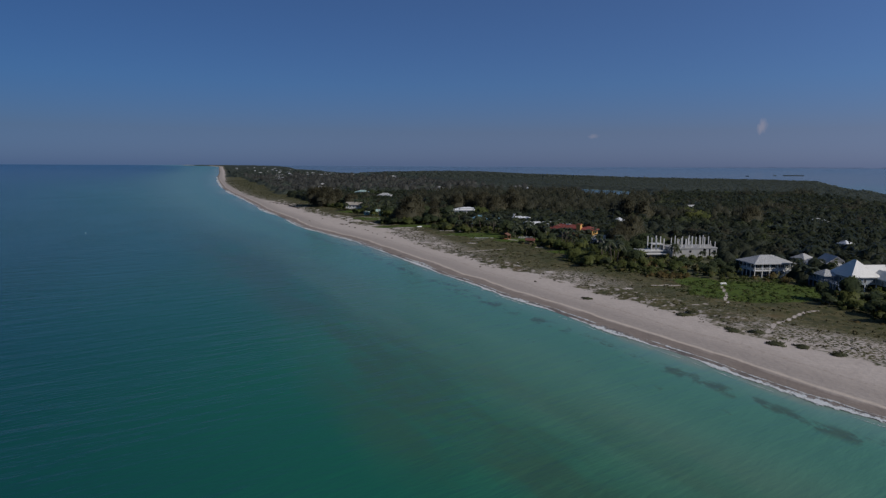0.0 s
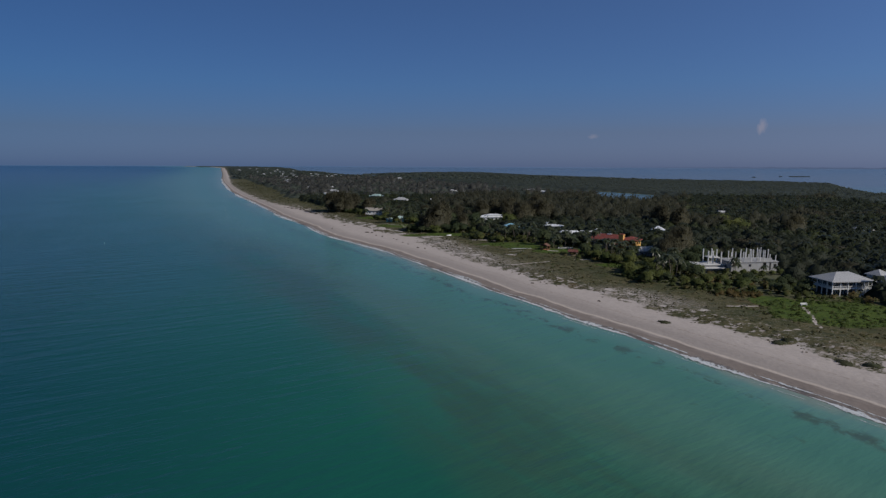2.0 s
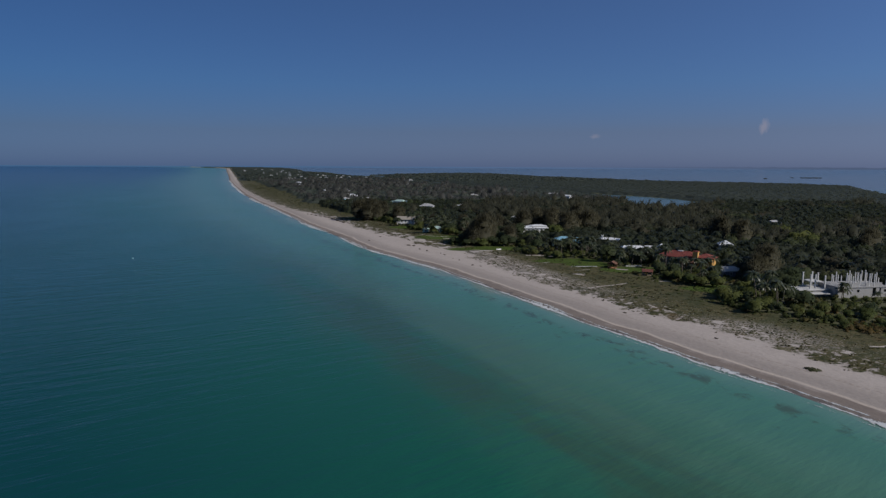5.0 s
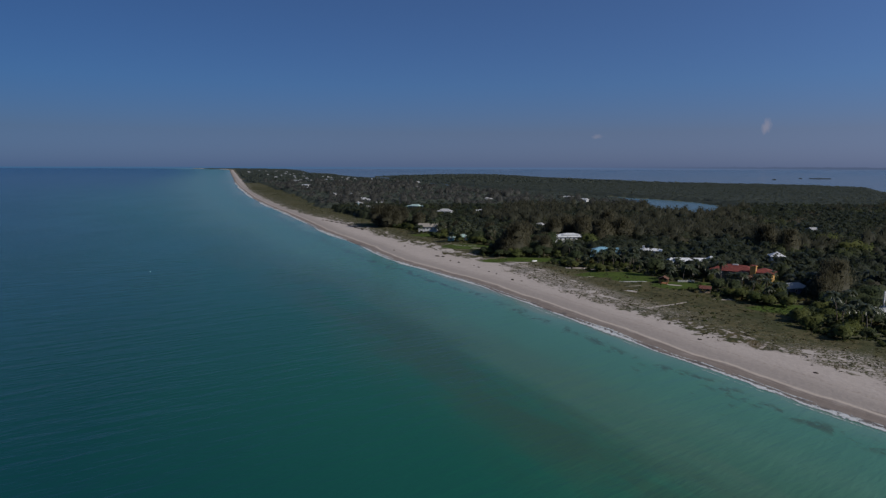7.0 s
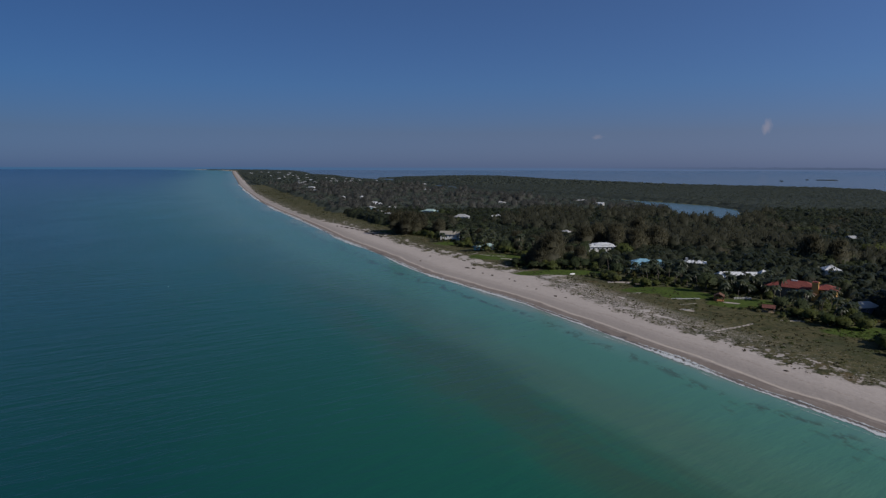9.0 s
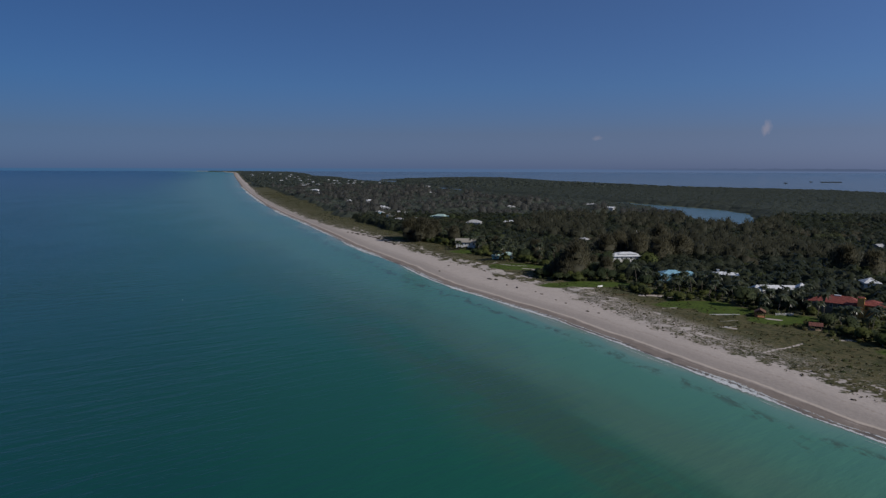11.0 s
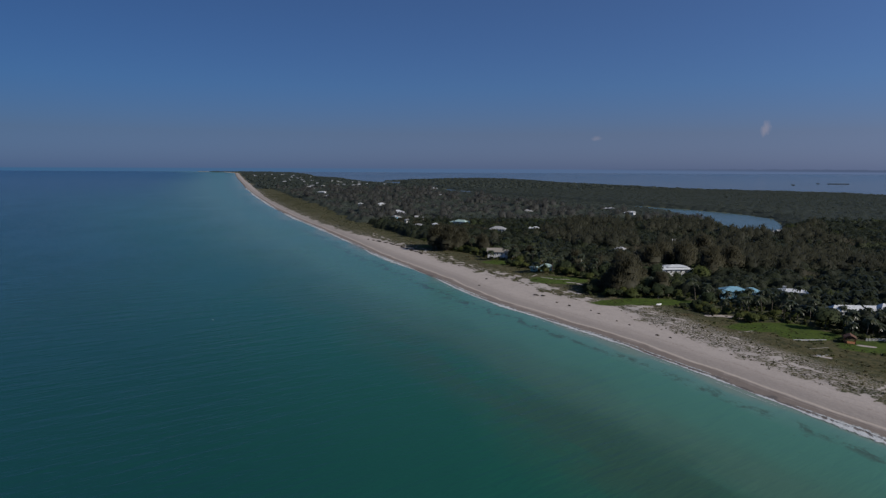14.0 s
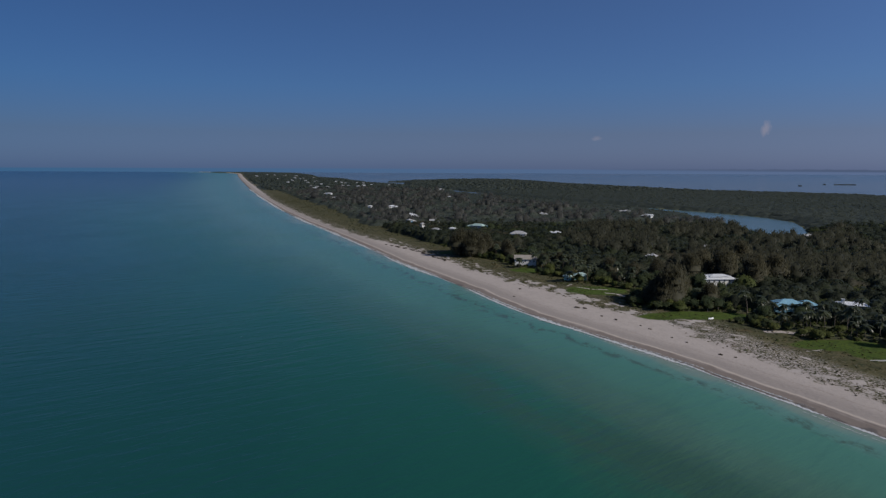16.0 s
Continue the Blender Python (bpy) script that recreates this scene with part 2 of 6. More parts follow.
def land_material():
    m = Mat("island_ground", 0.95, spec=0.15)
    d, v, lawn, litter = m.attr("offsea"), m.attr("inland"), m.attr("lawn"), m.attr("litter")
    p = m.place()
    n1, n2, n3 = m.noise(0.11, 4.0, p), m.noise(0.7, 4.0, p), m.noise(3.0, 3.0, p)
    dry = m.mix(n2, (0.435, 0.375, 0.335), (0.53, 0.468, 0.425))
    dry = m.mix(m.math("MULTIPLY", m.step(n3, 0.5, 0.75), 0.35), dry, (0.36, 0.30, 0.26))
    wet = m.mix(n1, (0.215, 0.175, 0.150), (0.285, 0.238, 0.206))
    dd = m.math("ADD", d, m.math("MULTIPLY", m.math("SUBTRACT", n1, 0.5), 6.0))
    streak = m.noise(1.0, 3.0, m.node("ShaderNodeCombineXYZ", X=m.math("MULTIPLY", d, 0.9), Y=m.math("MULTIPLY", m.attr("along"), 0.02)).outputs[0])
    soft = m.math("ADD", dd, m.math("MULTIPLY", m.math("SUBTRACT", streak, 0.5), 9.0))
    dry = m.mix(m.step(m.noise(0.33, 5.0, p, (1.0, 0.6, 1.0), 0.7), 0.42, 0.66, 0.0, 0.55), dry, (0.395, 0.34, 0.305))
    sand = m.mix(m.step(soft, 6.0, 10.5), wet, dry)
    sand = m.mix(m.math("MULTIPLY", m.step(streak, 0.45, 0.7), m.step(d, 30.0, 12.0, 0.0, 0.3)), sand, (0.29, 0.243, 0.212))
    damp = m.mix(n2, (0.335, 0.287, 0.255), (0.405, 0.352, 0.315))
    sand = m.mix(m.math("MULTIPLY", m.step(soft, 8.0, 10.5), m.step(soft, 27.0, 13.0, 0.0, 0.9)), sand, damp)
    # sand soaked by the last wave, in tongues
    soaked = m.math("ADD", d, m.math("MULTIPLY", m.math("SUBTRACT", m.noise(0.16, 3.0, p), 0.5), 9.0))
    sand = m.mix(m.step(soaked, 3.0, 1.0, 0.0, 0.8), sand, (0.125, 0.112, 0.108))
    # tide marks: a pale crest and thin wrack lines
    line = m.math("ADD", d, m.math("MULTIPLY", m.math("SUBTRACT", m.noise(0.045, 4.0, p), 0.5), 5.0))
    tide = m.math("MULTIPLY", m.step(line, 7.6, 8.4), m.step(line, 9.8, 8.7))
    sand = m.mix(m.math("MULTIPLY", tide, 0.85), sand, (0.60, 0.51, 0.43))
    wrack = m.math("MULTIPLY", m.math("MULTIPLY", m.step(dd, 19.0, 19.8), m.step(dd, 21.2, 20.2)), m.step(n2, 0.45, 0.6))
    sand = m.mix(m.math("MULTIPLY", wrack, 0.35), sand, (0.2, 0.16, 0.12))
    grass = m.mix(n1, (0.083, 0.073, 0.033), (0.132, 0.113, 0.056))
    grass = m.mix(m.step(n2, 0.45, 0.7), grass, (0.05, 0.06, 0.022))
    vv = m.math("ADD", v, m.math("MULTIPLY", m.math("SUBTRACT", n1, 0.5), 26.0))
    vv = m.math("ADD", vv, m.math("MULTIPLY", m.math("SUBTRACT", n2, 0.5), 12.0))
    grass = m.mix(m.step(m.noise(0.045, 4.0, p), 0.5, 0.68, 0.0, 0.7), grass, (0.045, 0.055, 0.022))
    grass = m.mix(m.step(m.noise(0.07, 3.0, p, (1.0, 0.7, 1.0)), 0.6, 0.72, 0.0, 0.55), grass, (0.13, 0.085, 0.042))
    grass = m.mix(m.step(m.noise(0.28, 5.0, p, None, 0.7), 0.47, 0.60, 0.0, 0.75), grass, (0.040, 0.046, 0.020))
    grass = m.mix(m.step(m.noise(0.9, 4.0, p), 0.56, 0.68, 0.0, 0.5), grass, (0.145, 0.125, 0.070))
    col = m.mix(m.step(vv, -1.5, 1.5), sand, grass)
    bare = m.math("MULTIPLY", m.step(m.noise(0.42, 5.0, p), 0.55, 0.63), m.step(v, 20.0, 4.0, 0.0, 0.9))
    col = m.mix(m.math("MULTIPLY", bare, m.step(v, -4.0, 2.0)), col, dry)
    speck = m.math("MULTIPLY", m.step(m.noise(1.3, 4.0, p), 0.47, 0.56), m.attr("rubble"))
    col = m.mix(m.math("MULTIPLY", speck, m.step(v, -4.0, 2.0)), col, dry)
    fleck = m.math("MULTIPLY", m.step(m.noise(1.7, 4.0, p), 0.61, 0.67), m.math("MULTIPLY", m.step(v, 0.0, 4.0), m.step(v, 46.0, 18.0, 0.0, 0.7)))
    col = m.mix(fleck, col, dry)
    drift = m.math("ADD", m.attr("drift"), m.math("MULTIPLY", m.math("SUBTRACT", m.noise(0.9, 4.0, p), 0.5), 0.9))
    col = m.mix(m.math("MULTIPLY", m.step(drift, 0.25, 0.4, 0.0, 0.9), m.step(m.attr("drift"), 0.02, 0.1)), col, m.mix(n3, (0.47, 0.41, 0.37), (0.56, 0.50, 0.455)))
    turf = m.mix(n1, (0.060, 0.098, 0.014), (0.096, 0.130, 0.022))
    turf = m.mix(m.step(n2, 0.4, 0.7), turf, (0.042, 0.068, 0.014))
    turf = m.mix(m.step(m.noise(0.3, 4.0, p, None, 0.7), 0.48, 0.62, 0.0, 0.5), turf, (0.036, 0.052, 0.014))
    col = m.mix(m.step(m.math("ADD", lawn, m.math("MULTIPLY", m.math("SUBTRACT", n1, 0.5), 0.5)), 0.4, 0.6), col, turf)
    col = m.mix(m.step(m.math("ADD", m.attr("path"), m.math("MULTIPLY", m.math("SUBTRACT", n2, 0.5), 0.5)), 0.4, 0.6), col, dry)
    floor = m.mix(n2, (0.075, 0.085, 0.045), (0.125, 0.12, 0.07))
    col = m.mix(litter, col, floor)
    n = m.bump(n1, 0.5, 0.5)
    n = m.bump(n2, 0.6, 0.25, n)
    return m.done(col, n)


def leaf_material(name, a, b, dry=None, island=False, patch=0.03, through=0.5, relief=0.0, gloss=0.25, rough=0.6, fresh=None):
    """Leaves that vary by tree (or leaf clump), and by stretches of the wood."""
    m = Mat(name, rough, spec=gloss)
    if island:
        r = m.node("ShaderNodeNewGeometry").outputs["Random Per Island"]
    else:
        r = m.node("ShaderNodeObjectInfo").outputs["Random"]
    g = m.noise(patch, 3.0)
    f = m.math("ADD", m.math("MULTIPLY", r, 0.55), m.math("MULTIPLY", m.step(g, 0.3, 0.7), 0.45))
    col = m.mix(f, a, b)
    clump = m.noise(0.16, 3.0)
    col = m.mix(m.step(clump, 0.4, 0.68, 0.0, 0.38), col, tuple(x * 0.62 for x in a))
    fine = m.noise(1.1, 2.0)
    col = m.mix(m.step(fine, 0.35, 0.75, 0.0, 0.3), col, tuple(x * 0.6 for x in a))
    if dry:
        col = m.mix(m.step(g, 0.56, 0.66, 0.0, 0.8), col, dry)
    if fresh:
        col = m.mix(m.math("MULTIPLY", m.step(m.noise(0.03, 4.0), 0.54, 0.64), m.step(m.noise(0.2, 2.0), 0.3, 0.6, 0.3, 0.9)), col, fresh)
    m.put(m.b, "Base Color", col)
    if relief:
        m.put(m.b, "Normal", m.bump(m.noise(0.55, 4.0), 0.9, relief, m.bump(m.noise(1.9, 3.0), 0.7, relief * 0.4)))
    tr = m.node("ShaderNodeBsdfTranslucent", Color=col)
    mx = m.node("ShaderNodeMixShader", Fac=through)
    m.t.links.new(m.b.outputs[0], mx.inputs[1])
    m.t.links.new(tr.outputs[0], mx.inputs[2])
    m.t.links.new(mx.outputs[0], m.t.nodes["Material Output"].inputs[0])
    return m.m


def plain(name, a, b, scale=1.5, rough=0.6, metal=0.0, bumps=0.0, stretch=None, spec=0.5):
    """Two tones, a coarse and a fine grain."""
    m = Mat(name, rough, metal, spec)
    n1 = m.noise(scale, 4.0, None, stretch)
    n2 = m.noise(scale * 9, 3.0, None, stretch)
    col = m.mix(n1, a, b)
    col = m.mix(m.step(n2, 0.45, 0.8, 0.0, 0.4), col, tuple(x * 0.6 for x in a))
    return m.done(col, m.bump(n2, bumps, 0.05) if bumps else None)


def seamed(name, a, b, pitch=0.45, rough=0.45):
    """Standing-seam metal or tiled roofing, faded and streaked; the seams follow the roof's slope."""
    m = Mat(name, rough, 0.0)
    uv = m.node("ShaderNodeUVMap").outputs[0]
    w = m.node("ShaderNodeTexWave", Vector=uv, Scale=math.pi / (10 * pitch) * 2, Distortion=0.0)
    w.bands_direction = "X"
    n1 = m.noise(0.5, 4.0)
    n2 = m.noise(3.0, 3.0)
    col = m.mix(n1, a, b)
    col = m.mix(m.step(n2, 0.5, 0.8, 0.0, 0.35), col, tuple(x * 0.6 for x in a))
    return m.done(col, m.bump(m.step(w.outputs[1], 0.75, 1.0), 0.6, 0.05))


SEA, LAND = sea_material(), land_material()
LEAF_DARK = leaf_material("broad_leaves", (0.070, 0.096, 0.047), (0.126, 0.148, 0.068))
LEAF_BRIGHT = leaf_material("sea_grape_leaves", (0.100, 0.130, 0.040), (0.190, 0.200, 0.062))
LEAF_PALM = leaf_material("palm_fronds", (0.060, 0.077, 0.040), (0.120, 0.130, 0.064), through=0.4, gloss=0.5, rough=0.36)
LEAF_PINE = leaf_material("casuarina_needles", (0.100, 0.096, 0.062), (0.146, 0.136, 0.085))
LEAF_WOOD = leaf_material("woodland_leaves", (0.034, 0.046, 0.026), (0.066, 0.075, 0.041), (0.116, 0.096, 0.062), True, 0.02, fresh=(0.098, 0.118, 0.044))
LEAF_LOW = leaf_material("beach_shrub_leaves", (0.099, 0.103, 0.054), (0.140, 0.144, 0.074), None, True, 0.06)
LEAF_GREENERY = leaf_material("low_green_leaves", (0.086, 0.130, 0.031), (0.154, 0.184, 0.048), None, True, 0.06)
LEAF_PINEWOOD = leaf_material("casuarina_wood_needles", (0.078, 0.081, 0.054), (0.114, 0.113, 0.073), None, True, 0.02)
LEAF_PALMWOOD = leaf_material("palm_wood_fronds", (0.040, 0.053, 0.030), (0.085, 0.094, 0.052), None, True, 0.02, through=0.4, gloss=0.35, rough=0.42)
# far woods: paler and bluer than near leaves, haze put into the colours
HAZED_MANGROVE = leaf_material("hazed_mangrove_leaves", (0.090, 0.108, 0.085), (0.126, 0.145, 0.113), None, True, 0.006)
HAZED_FARPINE = leaf_material("hazed_casuarina_needles", (0.110, 0.112, 0.102), (0.148, 0.147, 0.130), None, True, 0.01)
LEAF_SHRUB = leaf_material("shrub_leaves", (0.070, 0.096, 0.029), (0.150, 0.156, 0.052), (0.185, 0.130, 0.056), True, 0.05)
LEAF_RUST = leaf_material("rusty_leaves", (0.135, 0.105, 0.040), (0.205, 0.145, 0.055), None, True, 0.06)
LEAF_GRASS = leaf_material("dune_grass", (0.072, 0.066, 0.028), (0.146, 0.130, 0.064), None, True, 0.04)
CANOPY_WOOD = leaf_material("woodland_canopy_leaves", (0.036, 0.048, 0.027), (0.065, 0.073, 0.041), (0.104, 0.088, 0.056), True, 0.02, relief=1.0, fresh=(0.090, 0.108, 0.040))
# same hazy tint in the colour of the far canopy
HAZED_CANOPY = leaf_material("hazed_canopy_leaves", (0.090, 0.108, 0.085), (0.126, 0.145, 0.113), None, True, 0.006, relief=0.9)
BARK = plain("bark", (0.14, 0.11, 0.085), (0.24, 0.2, 0.16), 0.8, 0.9, bumps=0.5)
WHITE = plain("white_paint", (0.74, 0.74, 0.72), (0.82, 0.81, 0.79), 0.6, 0.5)
CREAM = plain("cream_stucco", (0.55, 0.5, 0.42), (0.66, 0.6, 0.5), 0.6, 0.8)
YELLOW = plain("ochre_stucco", (0.60, 0.33, 0.09), (0.68, 0.40, 0.13), 0.6, 0.8, bumps=0.2)
BLUEWALL = plain("pale_blue_siding", (0.25, 0.5, 0.66), (0.32, 0.58, 0.72), 0.6, 0.6)
GREENWALL = plain("mint_siding", (0.3, 0.58, 0.52), (0.38, 0.66, 0.58), 0.6, 0.6)
CONCRETE = plain("raw_concrete", (0.33, 0.325, 0.32), (0.45, 0.44, 0.43), 0.4, 0.9, bumps=0.4)
TIMBER = plain("weathered_timber", (0.26, 0.19, 0.13), (0.38, 0.29, 0.2), 0.8, 0.85, bumps=0.4)
CEDAR = plain("reddish_timber", (0.30, 0.12, 0.055), (0.42, 0.19, 0.09), 0.8, 0.8, bumps=0.3)
GLASS = Mat("window_glass", 0.06).done((0.03, 0.04, 0.05))
ROOF_GREY = seamed("grey_metal_roof", (0.39, 0.385, 0.38), (0.48, 0.472, 0.465), rough=0.55)
ROOF_WHITE = seamed("white_metal_roof", (0.72, 0.73, 0.74), (0.8, 0.8, 0.81))
ROOF_PALE = seamed("pale_metal_roof", (0.76, 0.735, 0.69), (0.84, 0.815, 0.77), rough=0.6)
CEDAR_SHINGLE = seamed("cedar_shingle_roof", (0.13, 0.062, 0.04), (0.18, 0.085, 0.052), 0.3, 0.85)
ROOF_RED = seamed("red_tile_roof", (0.20, 0.042, 0.032), (0.27, 0.068, 0.05), 0.3, 0.8)
SHELTER_ROOF = seamed("rusty_brown_roof", (0.17, 0.06, 0.045), (0.23, 0.085, 0.06), 0.3, 0.85)
ROOF_BLUE = seamed("blue_metal_roof", (0.20, 0.42, 0.55), (0.31, 0.53, 0.63))
ROOF_GREEN = seamed("pale_green_metal_roof", (0.42, 0.57, 0.52), (0.52, 0.66, 0.60))
ROOF_BROWN = seamed("brown_shingle_roof", (0.30, 0.27, 0.23), (0.38, 0.34, 0.29), 0.3, 0.85)


def foam_material():
    """Lacy foam: holes open in it where it thins out."""
    m = Mat("sea_foam", 0.8)
    lace = m.noise(0.9, 5.0, None, (1.0, 0.5, 1.0), 0.65)
    spots = m.noise(3.2, 3.0)
    k = m.math("ADD", m.math("MULTIPLY", lace, 0.7), m.math("MULTIPLY", spots, 0.3))
    k = m.math("ADD", k, m.math("MULTIPLY", m.attr("thick"), 0.16))
    return m.done(m.mix(spots, (0.54, 0.56, 0.56), (0.76, 0.77, 0.77)), m.bump(lace, 0.4, 0.1), Alpha=m.step(k, 0.48, 0.62, 0.0, 0.88))


FOAM = foam_material()


# ---------------------------------------------------------------- mesh helpers
def arrays(name, verts, faces, mat, smooth=False, normals=None):
    """A mesh from arrays: verts (n, 3) and one or more face arrays (m, 3) or (m, 4)."""
    me = bpy.data.meshes.new(name)
    verts = np.asarray(verts, np.float32)
    faces = [np.asarray(f, np.int32) for f in faces if len(f)]
    if normals is not None:
        # wind every leaf so that its front looks out of the crown
        for i, f in enumerate(faces):
            n = np.cross(verts[f[:, 1]] - verts[f[:, 0]], verts[f[:, 2]] - verts[f[:, 0]])
            faces[i] = np.where(((n * normals[f[:, 0]]).sum(1) < 0)[:, None], f[:, ::-1], f)
    me.vertices.add(len(verts))
    me.vertices.foreach_set("co", verts.ravel())
    loops = np.concatenate([f.ravel() for f in faces])
    counts = np.concatenate([np.full(len(f), f.shape[1], np.int32) for f in faces])
    me.loops.add(len(loops))
    me.loops.foreach_set("vertex_index", loops)
    me.polygons.add(len(counts))
    me.polygons.foreach_set("loop_start", np.concatenate([[0], np.cumsum(counts)[:-1]]).astype(np.int32))
    me.update(calc_edges=True)
    me.validate()
    if smooth:
        me.polygons.foreach_set("use_smooth", np.ones(len(counts), bool))
    if normals is not None:
        me.attributes.new("custom_normal", "FLOAT_VECTOR", "POINT").data.foreach_set("vector", np.asarray(normals, np.float32).ravel())
    me.materials.append(mat)
    return me


def outward(V, up=0.8):
    """Normals that follow the round of a crown, as soft masses of small leaves show it."""
    c = np.array([V[:, 0].mean(), V[:, 1].mean(), V[:, 2].max() * 0.3])
    n = (V - c) / np.maximum(np.ptp(V, axis=0), 0.1)
    n = n / np.maximum(np.linalg.norm(n, axis=1, keepdims=True), 1e-6) + np.array([0, 0, up])
    return n / np.maximum(np.linalg.norm(n, axis=1, keepdims=True), 1e-6)


def thing(name, label, category, m=None, group="", kind="", data=None):
    ob = new(name, data)
    if m is not None:
        ob.matrix_world = m
    return tagged(ob, label, category, group, kind)


def part(name, bm, material, parent, label="", smooth=False):
    """Links a bmesh (or a ready mesh) as one mesh object under a thing or a part."""
    if isinstance(bm, bpy.types.Mesh):
        me = bm
    else:
        bmesh.ops.recalc_face_normals(bm, faces=bm.faces)
        me = bpy.data.meshes.new(name)
        bm.to_mesh(me)
        bm.free()
        me.materials.append(material)
        if smooth:
            for f in me.polygons:
                f.use_smooth = True
    ob = new(name, me)
    ob.parent = parent
    return tagged(ob, label)


def box(bm, x0, x1, y0, y1, z0, z1):
    v = [bm.verts.new(c) for c in ((x0, y0, z0), (x1, y0, z0), (x1, y1, z0), (x0, y1, z0),
                                   (x0, y0, z1), (x1, y0, z1), (x1, y1, z1), (x0, y1, z1))]
    for f in ((0, 3, 2, 1), (4, 5, 6, 7), (0, 1, 5, 4), (1, 2, 6, 5), (2, 3, 7, 6), (3, 0, 4, 7)):
        bm.faces.new([v[i] for i in f])
    return bm


def boxed(*b):
    return box(bmesh.new(), *b)


def bar(bm, a, b, w):
    """A square bar from a to b."""
    a, b = Vector(a), Vector(b)
    d = (b - a).normalized()
    s = d.cross(Vector((0, 0, 1)) if abs(d.z) < 0.9 else Vector((1, 0, 0))).normalized() * w / 2
    u = d.cross(s).normalized() * w / 2
    v = [bm.verts.new(p + q) for p in (a, b) for q in (s + u, s - u, -s - u, -s + u)]
    for f in ((0, 1, 2, 3), (7, 6, 5, 4), (0, 4, 5, 1), (1, 5, 6, 2), (2, 6, 7, 3), (3, 7, 4, 0)):
        bm.faces.new([v[i] for i in f])
    return bm


def tube(points, radii, sides=6):
    """Verts and quads of a bent, tapering tube."""
    V, Q = [], []
    for k, (p, r) in enumerate(zip(points, radii)):
        for i in range(sides):
            a = 2 * math.pi * i / sides
            V.append((p[0] + r * math.cos(a), p[1] + r * math.sin(a), p[2]))
        if k:
            for i in range(sides):
                j = (i + 1) % sides
                Q.append(((k - 1) * sides + i, (k - 1) * sides + j, k * sides + j, k * sides + i))
    return np.array(V), np.array(Q)


# ---------------------------------------------------------------- the island's plan
# waterline and first dune plants: x at each y
SHORE_Y = (-400, 0, 60, 120, 146, 182, 206, 229, 259, 290, 339, 380, 410, 444, 480, 518, 574, 635, 702, 800, 938, 1100, 1331, 1889, 2400, 3536, 4054, 4422, 4694, 4840, 4904, 4950)
SHORE_X = (420, 165, 125, 88, 72, 53, 41, 30.5, 15.5, -1, -24, -42, -56, -77, -100, -120, -142, -171, -202, -241, -299, -370, -463, -670, -852, -1242, -1423, -1555, -1650, -1702, -1850, -2050)
PLANT_Y = (-400, 0, 60, 120, 160, 181, 205, 229, 249, 278, 292, 320, 355, 385, 405, 438, 481, 500, 524, 564, 598, 656, 719, 796, 890, 1042, 1330, 1742, 2540, 3160, 4054, 4422, 4694, 4840, 4904, 4950)
PLANT_X = (475, 210, 168, 130, 106, 90, 78, 66, 58, 42, 32, 17, 0, -12, -22, -31, -43, -57, -74, -90, -113, -140, -164, -202, -257, -325, -442, -597, -868, -1079, -1389, -1520, -1622, -1679, -1829, -2030)
# the mangroves' bay shore: x at each y, and their northern end: y at each x
BAY_Y = (-400, 580, 960, 1273, 1533, 1862, 1950, 2065, 2200, 2300, 2500, 2900, 3300, 3864, 4082, 4222)
BAY_X = (870, 690, 720, 832, 950, 1122, 1132, 1118, 1000, 880, 735, 610, 470, 384, 272, 43)
BAY_END = ((-600, -470, -334, -111, 62, 265), (3250, 3600, 3941, 4100, 4191, 4143))
CREEK = [(222, 850, 10), (252, 915, 26), (290, 1030, 44), (318, 1140, 60), (318, 1220, 56), (290, 1330, 40), (258, 1410, 26), (215, 1520, 16),
         (150, 1650, 9), (40, 1850, 8), (-25, 1990, 20), (-85, 2200, 34), (-150, 2450, 10), (-260, 2800, 5), (-380, 3150, 22), (-470, 3450, 105)]
LAWNS = [(120, 238, 26, 20), (105, 255, 10, 12), (19, 434, 21, 9), (-22, 490, 32, 9), (30, 420, 14, 10), (50, 400, 18, 10), (-95, 640, 14, 10),
         (75, 345, 18, 9), (-152, 742, 13, 12), (-60, 560, 20, 14)]


def shore(y):
    y = np.asarray(y, float)
    calm = np.interp(y, (100, 300, 600, 900), (1.0, 0.7, 0.35, 0.0))
    return np.interp(y, SHORE_Y, SHORE_X) + calm * (1.3 * np.sin(y / 23.0) + 0.6 * np.sin(y / 8.3 + 1.0))


def plants(y):
    y = np.asarray(y)
    return np.interp(y, PLANT_Y, PLANT_X) + 1.5 * np.sin(y / 11.0 + 2.0)


def far_rise(y):
    """The far sheet rises a little, so that land and sea end near the horizon."""
    return 38.0 * np.clip((np.asarray(y, float) - 3600) / 1350, 0, 1) ** 2


def creek(x, y):
    """Metres from the creek's bank: negative in the water."""
    best = np.full(np.shape(x), 1e9)
    for (ax, ay, aw), (bx, by, bw) in zip(CREEK, CREEK[1:]):
        t = np.clip(((x - ax) * (bx - ax) + (y - ay) * (by - ay)) / ((bx - ax) ** 2 + (by - ay) ** 2), 0, 1)
        best = np.minimum(best, np.hypot(x - ax - t * (bx - ax), y - ay - t * (by - ay)) - (aw + t * (bw - aw)))
    return best


def creek_mid(y):
    return np.interp(y, [c[1] for c in CREEK], [c[0] for c in CREEK])


